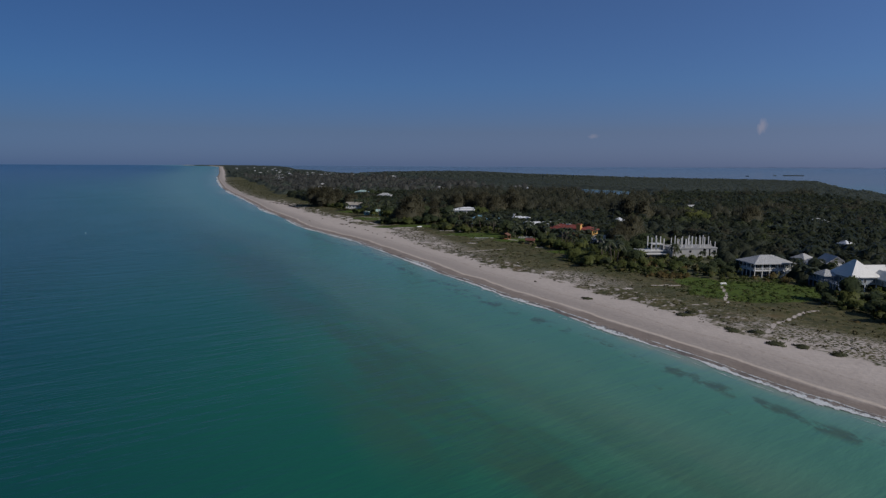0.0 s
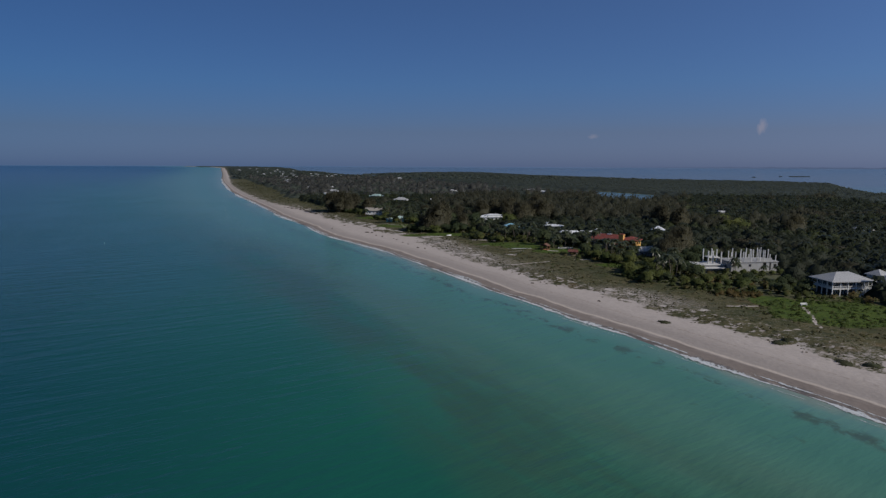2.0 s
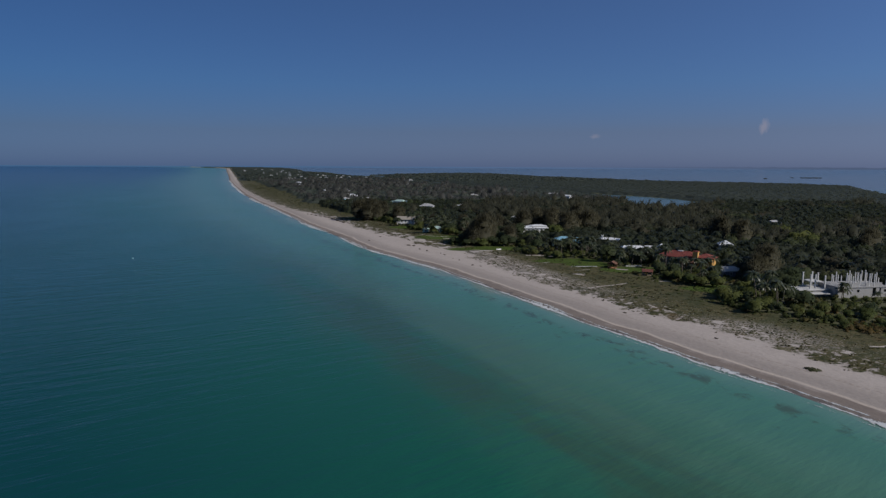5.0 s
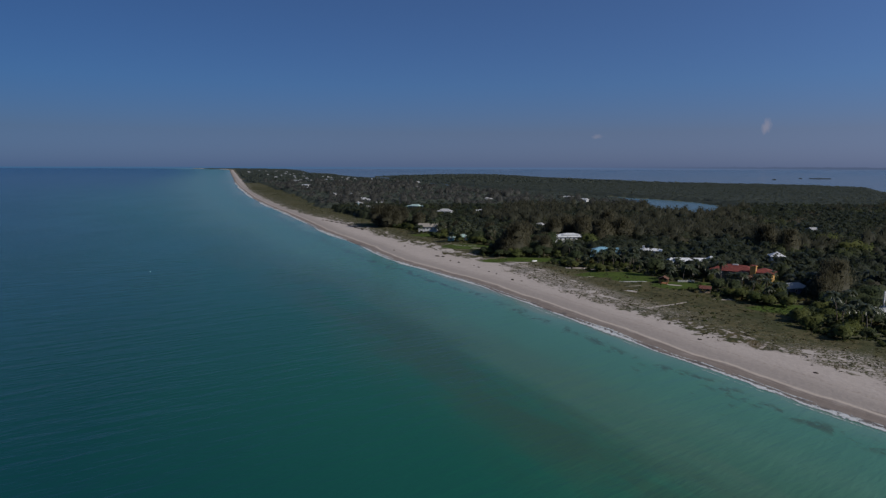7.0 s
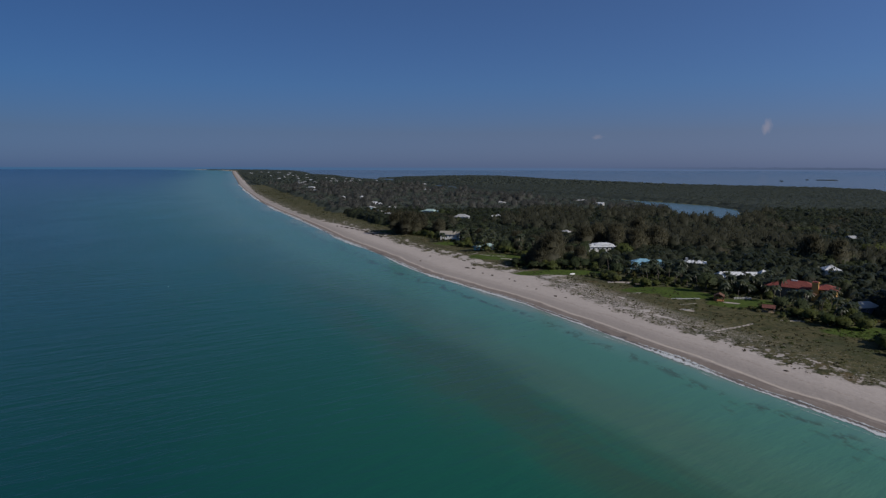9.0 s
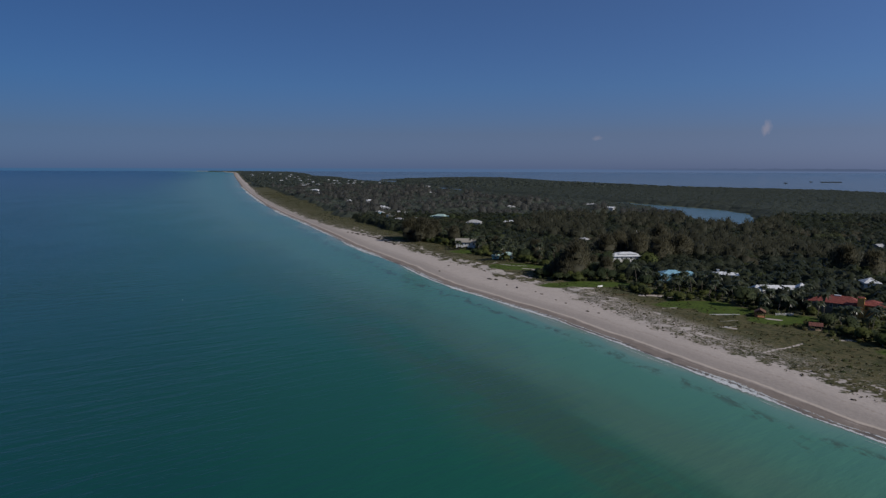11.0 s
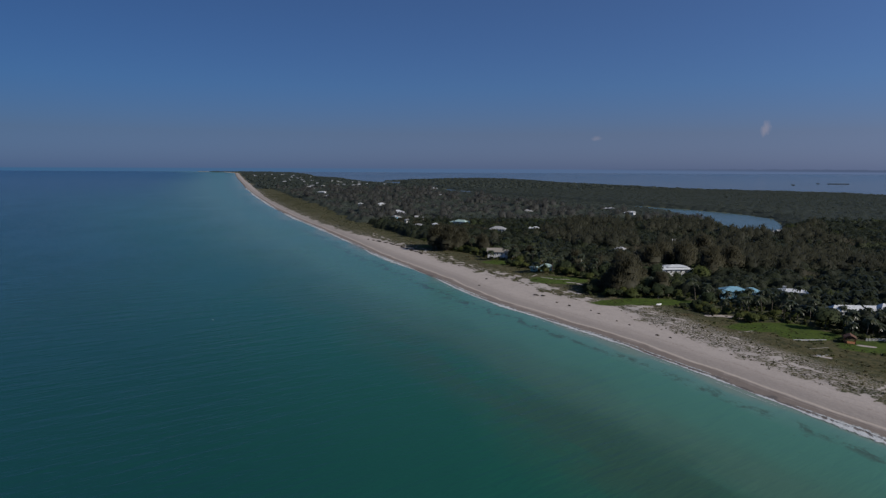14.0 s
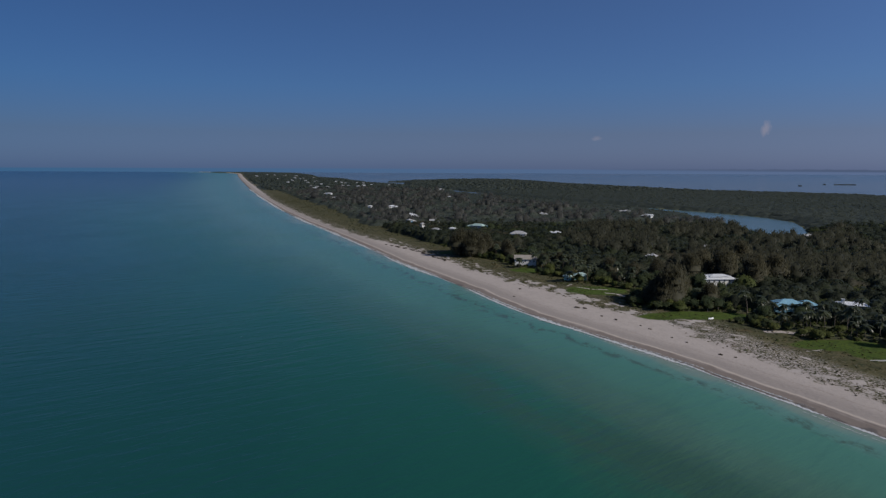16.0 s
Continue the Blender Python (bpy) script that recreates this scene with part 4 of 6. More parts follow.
def villa():
    v = thing("villa", "ochre stucco villa under low red tiled roofs with a square tower", "house", ground_at(85.0, 411.5, 0, -36))
    wing(v, -4.5, 1.5, 21, 9.5, 0, 5.6, 8.6, SHADEWALL, ROOF_RED, "hip", 0, over=1.3)
    wing(v, -12.5, 3.0, 8, 8, 0, 5.0, 7.2, SHADEWALL, ROOF_RED, "hip", 0, over=1.2)
    wing(v, 10.5, 0.5, 9, 9, 0, 6.2, 8.2, YELLOW, ROOF_RED, "hip", 0, over=0.9, trim=YELLOW)
    # square tower with a flat corniced top
    part("tower", boxed(4.6, 7.4, -5.4, -2.6, 0, 9.0), YELLOW, v, "square ochre tower")
    part("cornice", boxed(4.3, 7.7, -5.7, -2.3, 9.0, 9.35), YELLOW, v)
    part("tower_cap", boxed(4.7, 7.3, -5.3, -2.7, 9.35, 9.75), ROOF_RED, v)
    # low brown porch roof before the tower
    porch = part("porch_roof", roof_mesh("porch_roof", 8, 3.4, 3.6, 4.7, CEDAR_SHINGLE, "hip", 0.5), CEDAR_SHINGLE, v, "low brown shingled porch roof")
    porch.matrix_local = pose(2.5, -6.6, 0)
    for px in (-1.3, 2.5, 6.3):
        part("post", boxed(px - 0.15, px + 0.15, -8.2, -7.9, -0.4, 3.6), YELLOW, v)
    part("skylight", boxed(-5.5, -2.5, 0.8, 2.2, 8.25, 8.7), WHITE, v, "pale skylight on the ridge")


def gazebo(x, y, turn, w, d, high, label, post, roof):
    g = thing("gazebo", label, "gazebo", ground_at(x, y, 0, turn))
    for sx in (-1, 1):
        for sy in (-1, 1):
            part("post", boxed(sx * w / 2 - 0.15, sx * w / 2 + 0.15, sy * d / 2 - 0.15, sy * d / 2 + 0.15, -0.4, high), post, g)
    for sy in (-1, 1):
        part("beam", boxed(-w / 2, w / 2, sy * d / 2 - 0.1, sy * d / 2 + 0.1, high, high + 0.25), post, g)
    part("roof", roof_mesh("roof", w, d, high + 0.25, high + 1.6, roof, "gable", 0.5, 0.15), roof, g)
    part("bench", boxed(-w / 2 + 0.3, w / 2 - 0.3, d / 2 - 0.7, d / 2 - 0.2, 0.4, 0.5), post, g)
    part("floor", boxed(-w / 2 - 0.2, w / 2 + 0.2, -d / 2 - 0.2, d / 2 + 0.2, -0.1, 0.1), post, g)


# on the mansion's decks and rails their shade is put into this colour
GREYBLUE = plain("dark_blue_grey", (0.16, 0.19, 0.24), (0.22, 0.25, 0.3), 0.8, 0.7)
SCREEN = plain("dark_insect_screen", (0.035, 0.042, 0.055), (0.06, 0.07, 0.085), 0.8, 0.4)
# mansion's pale walls darkened to grey-blue: their shade is in the colour
SHADED_PALE = plain("pale_siding_with_shade", (0.30, 0.34, 0.38), (0.38, 0.42, 0.45), 0.8, 0.7)
PALE_CONCRETE = plain("pale_concrete", (0.56, 0.55, 0.53), (0.68, 0.67, 0.65), 0.4, 0.9, bumps=0.3)
# villa's left walls, with the shade on that side put into the stucco's colour
SHADEWALL = plain("shaded_stucco", (0.17, 0.15, 0.12), (0.24, 0.2, 0.16), 0.6, 0.85)

verandah_house()
gabled_mansion()
concrete_frame()
villa()
gazebo(41.0, 407.0, 62, 4.4, 4.0, 2.3, "small reddish timber gazebo with a shingled roof beside a lawn", CEDAR, CEDAR_SHINGLE)
gazebo(53.0, 381.5, -25, 4.6, 2.6, 1.9, "low open timber shelter with a red-brown roof on the dune", TIMBER, SHELTER_ROOF)
cottage("guest_house", "small white guest house with a grey hipped roof", 163.5, 284.0, 20, 6, 6, 0, 5.6, 7.8, WHITE, ROOF_GREY)
cottage("beach_house", "white house with grey gabled roofs and a triangular gable window", 172.0, 277.0, 82, 10, 8, 2.0, 4.8, 8.2, WHITE, ROOF_GREY, "gable", ((-1, 7.5, 8, 7, 2.0, 4.6, 6.8), (-6.5, 1, 5, 8, 2.5, 4.6, 5.6)))
cottage("bungalow", "low white bungalow with a pale grey metal roof among trees", 95.0, 380.0, 12, 13, 6, 0, 3.0, 5.2, GREYBLUE, ROOF_GREY)
cottage("house", "white house with a pyramid roof above the treetops", 129.0, 461.0, -15, 7.5, 7.5, 0, 6.6, 9.0, WHITE, ROOF_WHITE)
cottage("house", "white stucco house with a flat-looking pale roof and chimney", 60.0, 489.0, -20, 13, 8, 0, 6.6, 7.8, WHITE, ROOF_WHITE, "hip", (), (-4.6, -1.5, 9.0))
cottage("house", "long white house with steep end gables behind palms", 71.0, 449.0, -4, 18, 7, 0, 5.0, 7.2, WHITE, ROOF_WHITE, "gable", ((-11.5, -1, 6, 7, 0, 4.8, 7.4), (11.5, -1.5, 5.5, 7, 0, 5.6, 8.8)))
cottage("beach_house", "large house with a broad white hipped roof among casuarinas", 19.5, 567.0, 6, 24, 11, 1.5, 7.0, 8.6, WHITE, ROOF_WHITE, "hip", ((2.0, 0.5, 13, 7, 6.6, 8.4, 9.4), (-9.5, 3.0, 9, 8, 1.5, 6.4, 7.9)))
cottage("beach_house", "pale blue house with a bright blue metal roof behind palms", 30.0, 497.0, -8, 13, 9, 1.5, 5.6, 7.8, BLUEWALL, ROOF_BLUE, "hip", ((10.0, 1.0, 9, 7, 1.5, 5.2, 7.2), (-5.5, -4.0, 6, 6, 1.5, 4.6, 6.2)))
cottage("beach_house", "boxy white two-storey beach house with a tan roof", -93.0, 668.0, -4, 17, 11, 0, 5.4, 8.2, WHITE, ROOF_BROWN, "gable")
cottage("cottage", "small mint-green cottage with a pale green metal roof", -62.0, 600.0, -12, 8.5, 6.5, 0, 3.2, 5.2, GREENWALL, ROOF_GREEN, "hip", ((-9, -4, 5, 4, 0, 2.8, 3.8),))
cottage("house", "white house with a light grey hipped roof among trees", -78.0, 852.0, -10, 17, 11, 0, 6.0, 9.0, WHITE, ROOF_GREY)
cottage("house", "long house with a pale green metal roof above the trees", -118.0, 935.0, -35, 17, 8, 0, 7.0, 9.4, WHITE, ROOF_GREEN, "hip", ((11.0, 1.0, 9, 7, 0, 6.0, 8.0), (-11.0, -1.0, 8, 6, 0, 5.6, 7.4)))
cottage("beach_house", "large white beach house with pale blue lower roofs above the trees", -215.0, 1088.0, -12, 13, 9, 0, 7.4, 9.6, WHITE, ROOF_WHITE, "gable", ((-12, -3, 11, 8, 0, 6.2, 8.0), (11, 2, 9, 8, 0, 6.6, 8.6)))
for x, y, turn, w, d, wall, rf in ((-170, 905, -8, 19, 9, WHITE, ROOF_GREY), (-176, 1015, -10, 16, 10, CREAM, ROOF_GREY), (-216, 1130, -15, 22, 10, WHITE, ROOF_WHITE),
                                   (-208, 1020, 15, 12, 9, BLUEWALL, ROOF_GREY), (-258, 1320, 0, 24, 11, WHITE, ROOF_WHITE), (-300, 1340, 0, 12, 9, WHITE, ROOF_WHITE),
                                   (-418, 1650, -10, 30, 12, WHITE, ROOF_WHITE), (-370, 1600, 10, 18, 12, WHITE, ROOF_GREY), (155, 1132, -30, 20, 12, WHITE, ROOF_WHITE),
                                   (150, 1235, 0, 22, 10, WHITE, ROOF_GREY), (176, 975, 10, 14, 9, WHITE, ROOF_GREY), (-6, 1158, 0, 16, 9, CREAM, ROOF_GREY),
                                   (213, 332, 15, 8, 7, WHITE, ROOF_WHITE), (283, 477, 10, 15, 9, WHITE, ROOF_GREY), (247, 628, 10, 18, 10, WHITE, ROOF_GREY),
                                   (-33, 867, 0, 16, 9, WHITE, ROOF_WHITE), (-149, 1699, 0, 18, 10, WHITE, ROOF_WHITE), (-177, 2254, 5, 18, 10, WHITE, ROOF_GREY), (15, 680, -20, 11, 8, WHITE, ROOF_GREY),
                                   (81, 738, 10, 12, 8, WHITE, ROOF_GREY), (174, 689, 0, 12, 9, WHITE, ROOF_BROWN), (255, 877, 10, 14, 9, WHITE, ROOF_GREY), (-150, 915, -12, 14, 9, WHITE, ROOF_WHITE), (-188, 960, 20, 12, 8, WHITE, ROOF_GREY),
                                   (-480, 1900, 0, 30, 14, WHITE, ROOF_WHITE), (-560, 2150, 0, 36, 14, WHITE, ROOF_GREY), (-610, 2350, 10, 30, 14, WHITE, ROOF_WHITE)):
    k = (x * 7 + y * 3) % 5
    cottage("house", "distant white house with a pale roof showing above the trees" if wall is WHITE else "distant house with a pale roof showing above the trees", x, y, turn + 9 * k - 18, w * 0.5, d * 0.72, 0, 5.6 + 0.3 * k, 7.4 + 0.3 * k, wall, rf,
            "gable" if k % 2 else "hip", ((w * (0.4 if k > 1 else -0.42), d * (0.35 - 0.15 * k), w * 0.36, d * 0.5, 0, 4.6 + 0.2 * k, 6.4 + 0.2 * k),))


# ---------------------------------------------------------------- plants
def quads(centres, normals, size_u, size_v, rng):
    """Leaf clumps: one small quad at each centre, facing its normal."""
    n = normals / np.linalg.norm(normals, axis=1, keepdims=True)
    h = rng.normal(size=n.shape)
    u = np.cross(n, h)
    u /= np.linalg.norm(u, axis=1, keepdims=True)
    v = np.cross(n, u)
    u, v = u * (size_u / 2)[:, None], v * (size_v / 2)[:, None]
    V = np.stack([centres - u - v, centres + u - v * 0.7, centres + u * 0.6 + v, centres - u * 0.8 + v], 1).reshape(-1, 3)
    return V, np.arange(len(V)).reshape(-1, 4)


def core(rng, lobes, scale=0.78):
    """A dim, uneven inner mass for each lobe, so that crowns are not hollow."""
    V, T, k = [], [], 0
    for c, r in lobes:
        bm = bmesh.new()
        bmesh.ops.create_icosphere(bm, subdivisions=1, radius=1.0)
        p = np.array([v.co[:] for v in bm.verts]) * (r * scale) * rng.uniform(0.8, 1.15, (len(bm.verts), 1)) + c
        T.append(np.array([[v.index for v in f.verts] for f in bm.faces]) + k)
        V.append(p)
        k += len(p)
        bm.free()
    return np.concatenate(V), np.concatenate(T)


def crown(rng, r, high, n, leaf, lobes, inner=True):
    """A crown of leaf clumps over several lobes, its foot at z = 0."""
    L = []
    for i in range(lobes):
        a, q = rng.uniform(0, 2 * math.pi), r * 0.62 * math.sqrt(rng.uniform(0.1, 1))
        s = rng.uniform(0.38, 0.62)
        L.append((np.array([q * math.cos(a), q * math.sin(a), high * rng.uniform(0.4, 0.75)]), np.array([r * s, r * s, high * s * 0.62])))
    pick = rng.integers(0, lobes, n)
    dirs = rng.normal(size=(n, 3))
    dirs[:, 2] = np.abs(dirs[:, 2]) * 0.9 - 0.28
    dirs /= np.linalg.norm(dirs, axis=1, keepdims=True)
    c = np.array([L[i][0] for i in pick]) + dirs * np.array([L[i][1] for i in pick]) * rng.uniform(0.82, 1.12, (n, 1))
    s = leaf * rng.uniform(0.6, 1.35, n)
    V, Q = quads(c, dirs + np.array([0, 0, 0.25]) + rng.normal(size=(n, 3)) * 0.42, s, s * rng.uniform(0.6, 1.0, n), rng)
    if not inner:
        return V, Q, np.zeros((0, 3), int)
    if inner == "one":
        L = [(np.array([0, 0, high * 0.5]), np.array([r * 0.8, r * 0.8, high * 0.42]))]
    W, T = core(rng, L)
    return np.concatenate([V, W]), Q, T + len(V)


def limbs(rng, height, r, spread_r, n=5):
    """A tapered trunk with a few limbs."""
    bend = rng.normal(size=2) * 0.04 * height
    top = height * 0.75
    pts = [(bend[0] * f * f, bend[1] * f * f, top * f - 0.4) for f in (0, 0.3, 0.65, 1.0)]
    V, Q = tube(pts, [r * 1.25, r, r * 0.7, r * 0.35])
    Vs, Qs = [V], [Q]
    k = len(V)
    for i in range(n):
        a, f = rng.uniform(0, 2 * math.pi), rng.uniform(0.35, 0.7)
        s = (bend[0] * f * f, bend[1] * f * f, top * f)
        e = (s[0] + spread_r * 0.6 * math.cos(a), s[1] + spread_r * 0.6 * math.sin(a), s[2] + height * 0.28)
        m = tuple((p + q) / 2 + (0, 0, 0.06 * height)[j] for j, (p, q) in enumerate(zip(s, e)))
        V, Q = tube((s, m, e), [r * 0.45, r * 0.32, r * 0.12], 4)
        Vs.append(V), Qs.append(Q + k)
        k += len(V)
    return np.concatenate(Vs), np.concatenate(Qs)


def broad_tree(rng, height, r, n, leaf, mat, name, label, foot=0.08):
    t = thing(name, label, "tree", pose(0, 0, -500))
    V, Q = limbs(rng, height, 0.035 * height, r)
    part("trunk", arrays("trunk", V, [Q], BARK, True), BARK, t)
    V, Q, T = crown(rng, r, height * (1 - foot), n, leaf, 9)
    V[:, 2] += height * foot
    part("crown", arrays("crown", V, [Q, T], mat, False, outward(V)), mat, t)
    return t


def casuarina(rng, height, r, n, label):
    """A tall feathery tree: drooping wisps along ascending limbs."""
    t = thing("casuarina", label, "tree", pose(0, 0, -500))
    V, Q = limbs(rng, height, 0.02 * height, r * 0.8, 9)
    part("trunk", arrays("trunk", V, [Q], BARK, True), BARK, t)
    C, A = [], []
    for i in range(34):
        f = rng.uniform(0.12, 0.96)
        a = rng.uniform(0, 2 * math.pi)
        round_r = r * math.sqrt(max(0.06, 1 - (max(f - 0.38, 0) / 0.62) ** 2)) * (0.78 + 0.22 * min(1, f / 0.38))
        reach = round_r * rng.uniform(0.6, 1.0)
        m = n // 34
        u = rng.uniform(0.25, 1.0, m) ** 0.6
        p = np.stack([np.cos(a) * reach * u, np.sin(a) * reach * u, height * (0.05 + 0.85 * f) + reach * 0.35 * u], 1)
        C.append(p + rng.normal(size=p.shape) * np.array([0.85, 0.85, 0.9]) * r / 4.5)
        A.append(np.full(m, a))
    C, A = np.concatenate(C), np.concatenate(A)
    k = len(C)
    A = A + rng.normal(size=k) * 1.0
    side = np.stack([-np.sin(A), np.cos(A), rng.normal(size=k) * 0.2], 1)
    lean = np.stack([np.cos(A) * 0.45, np.sin(A) * 0.45, np.ones(k)], 1) + rng.normal(size=(k, 3)) * 0.22
    hgt = rng.uniform(0.5, 1.25, k)[:, None] * r / 5.5
    wid = rng.uniform(0.12, 0.34, k)[:, None] * r / 5.5
    V = np.stack([C - side * wid - lean * hgt * 0.5, C + side * wid * 0.6 - lean * hgt * 0.6, C + side * wid * 0.3 + lean * hgt * 0.6, C - side * wid * 0.4 + lean * hgt * 0.5], 1).reshape(-1, 3)
    L = [(np.array([rng.normal() * r * 0.12, rng.normal() * r * 0.12, height * f]), np.array([r * s, r * s, height * 0.2])) for f, s in ((0.3, 0.82), (0.5, 0.8), (0.7, 0.55))]
    W, T = core(rng, L, 0.9)
    V2 = np.concatenate([V, W])
    part("crown", arrays("crown", V2, [np.arange(len(V)).reshape(-1, 4), T + len(V)], LEAF_PINE, True, outward(V2)), LEAF_PINE, t)
    return t


def palm(rng, height, label):
    t = thing("palm", label, "palm tree", pose(0, 0, -500))
    lean = rng.normal(size=2) * 0.08 * height
    pts = [(lean[0] * f * f, lean[1] * f * f, height * f - 0.4 * (1 - f)) for f in np.linspace(0, 1, 6)]
    V, Q = tube(pts, [0.24, 0.17, 0.15, 0.14, 0.13, 0.14])
    part("trunk", arrays("trunk", V, [Q], BARK, True), BARK, t)
    top = np.array(pts[-1])
    V, k = [], 0
    for i in range(22):
        a = i * 2.399 + rng.uniform(-0.2, 0.2)
        up = rng.uniform(-0.5, 1.0)
        length = rng.uniform(2.6, 3.7)
        out = np.array([math.cos(a), math.sin(a), 0])
        side = np.array([-out[1], out[0], 0])
        spine = [top + out * length * s * math.cos(up * 0.6) + np.array([0, 0, length * (up * s * 0.75 - 0.75 * s * s)]) for s in np.linspace(0.05, 1, 7)]
        for p, q, s in zip(spine, spine[1:], np.linspace(0.3, 1, 6)):
            w = 0.62 * math.sin(math.pi * (0.18 + 0.75 * s)) + 0.08
            for sgn in (-1, 1):
                drop = np.array([0, 0, -0.42 * w])
                V += [p, q, q + (side * sgn * w + drop) + out * 0.25, p + (side * sgn * w + drop) + out * 0.25]
    V = np.array(V)
    part("crown", arrays("crown", V, [np.arange(len(V)).reshape(-1, 4)], LEAF_PALM), LEAF_PALM, t)
    return t


def wisps(rng, height, r, n):
    """A cheap far casuarina: upright feathery strokes round a slim core."""
    f = rng.uniform(0.12, 0.97, n)
    a = rng.uniform(0, 2 * math.pi, n)
    q = r * np.sqrt(np.maximum(0.05, 1 - (np.maximum(f - 0.35, 0) / 0.65) ** 2)) * rng.uniform(0.78, 1.03, n)
    c = np.stack([np.cos(a) * q, np.sin(a) * q, height * f * 0.92], 1)
    side = np.stack([-np.sin(a), np.cos(a), np.zeros(n)], 1) * rng.uniform(0.2, 0.45, (n, 1))
    up = np.stack([np.cos(a) * 0.45, np.sin(a) * 0.45, np.ones(n)], 1) * rng.uniform(0.6, 1.4, (n, 1))
    V = np.stack([c - side - up, c + side * 0.8 - up * 0.8, c + side * 0.3 + up, c - side * 0.5 + up * 0.8], 1).reshape(-1, 3)
    W, T = core(rng, [(np.array([0, 0, height * 0.42]), np.array([r * 0.75, r * 0.75, height * 0.44]))], 0.9)
    return np.concatenate([V, W]), np.arange(4 * n).reshape(-1, 4), T + 4 * n


def fan(rng, height):
    """A cheap far palm: a star of drooping fronds on a stem."""
    V = []
    for i in range(15):
        a, up = i * 2.399, rng.uniform(-0.5, 1.0)
        out, side = np.array([math.cos(a), math.sin(a), 0]), np.array([-math.sin(a), math.cos(a), 0])
        top = np.array([0, 0, height])
        m = top + out * 1.5 + np.array([0, 0, 0.75 * up])
        e = top + out * 2.9 + np.array([0, 0, 0.9 * up - 1.3])
        V += [top - side * 0.15, top + side * 0.15, m + side * 0.6, m - side * 0.6, m - side * 0.6, m + side * 0.6, e + side * 0.25, e - side * 0.25]
    V = np.array(V)
    stem, Q = tube([(0, 0, 0), (0.1, 0.1, height)], [0.22, 0.16], 4)
    W, T = core(rng, [(np.array([0, 0, height * 0.45]), np.array([2.6, 2.6, height * 0.3]))], 0.9)
    n = len(V)
    return np.concatenate([V, stem, W]), np.concatenate([np.arange(n).reshape(-1, 4), Q + n]), T + n + len(stem)


def scatter(xs, ys, spacing, rng, jitter=0.45):
    X, Y = np.meshgrid(np.arange(*xs, spacing), np.arange(*ys, spacing), indexing="ij")
    X, Y = X.ravel(), Y.ravel()
    return X + rng.uniform(-jitter, jitter, len(X)) * spacing, Y + rng.uniform(-jitter, jitter, len(Y)) * spacing


HOUSES = [(142, 274.5, 15), (157, 241, 16), (124, 331, 24), (85, 411, 16), (41, 407, 4), (53, 381, 4), (163, 284, 6), (172, 276, 10), (20, 563, 13), (29, 497, 12), (-93, 668, 12), (-62, 600, 9), (94, 378, 9), (60, 489, 7), (69, 449, 12), (129, 461, 6), (-78, 852, 11), (-118, 935, 17), (-215, 1088, 20), (-170, 905, 12), (-188, 960, 10), (-150, 915, 10), (-176, 1015, 12), (-258, 1320, 16), (-33, 867, 10)]


def clear(x, y, margin=0.0):
    """True where no house or lawn stands in the way."""
    ok = lawns(x, y) < 0.45
    for hx, hy, r in HOUSES:
        ok &= np.hypot(x - hx, y - hy) > r * 0.8 + margin
    for hx, hy, r in ((135, 262, 14), (118, 316, 15), (132, 316, 15), (112, 310, 10), (141, 314, 12), (126, 303, 9), (100, 330, 8), (93, 399, 9), (84, 398, 8), (91, 393, 8), (87, 386, 7), (104, 404, 7), (25, 488, 7), (21, 480, 5),  (22, 553, 9), (13, 549, 8), (8, 541, 6), (29, 551, 8), (158, 226, 14), (147, 229, 11), (151, 238, 9), (90, 366, 7), (86, 358, 6), (166, 222, 9), (-96, 655, 10), (50, 400, 9), (47, 389, 6), (53, 373, 6)):
        ok &= np.hypot(x - hx, y - hy) > r
    return ok


def off_houses(x, y):
    """True outside the houses' own ground."""
    ok = np.ones(np.shape(x), bool)
    for hx, hy, r in HOUSES:
        ok &= np.hypot(x - hx, y - hy) > r * 0.72
    return ok


def forest(name, label, protos, x, y, scale, mat, rng):
    """One mesh of many trees: uncountable far woods."""
    z = hill(x, y)
    turn = rng.uniform(0, 2 * math.pi, len(x))
    pick = rng.integers(0, len(protos), len(x))
    VV, QQ, TT, NN, k = [], [], [], [], 0
    for i, (V, Q, T) in enumerate(protos):
        s = pick == i
        n = int(s.sum())
        if not n:
            continue
        c, q = np.cos(turn[s])[:, None], np.sin(turn[s])[:, None]
        sc = scale[s][:, None]
        P = np.stack([(V[:, 0] * c - V[:, 1] * q) * sc + x[s][:, None], (V[:, 0] * q + V[:, 1] * c) * sc + y[s][:, None], V[:, 2] * sc * rng.uniform(0.75, 1.2, (n, 1)) + z[s][:, None] - 0.3], -1)
        off = (np.arange(n) * len(V) + k)[:, None, None]
        VV.append(P.reshape(-1, 3))
        o = outward(V)
        NN.append(np.stack([o[:, 0] * c - o[:, 1] * q, o[:, 0] * q + o[:, 1] * c, np.broadcast_to(o[:, 2], P.shape[:2])], -1).reshape(-1, 3))
        QQ.append((Q[None] + off).reshape(-1, 4))
        TT.append((T[None] + off).reshape(-1, 3))
        k += n * len(V)
    me = arrays(name, np.concatenate(VV), [np.concatenate(QQ), np.concatenate(TT)], mat, True, np.concatenate(NN))
    return thing(name, label, "woodland" if "wood" in name or "forest" in name else "shrubs", kind="stuff", data=me)


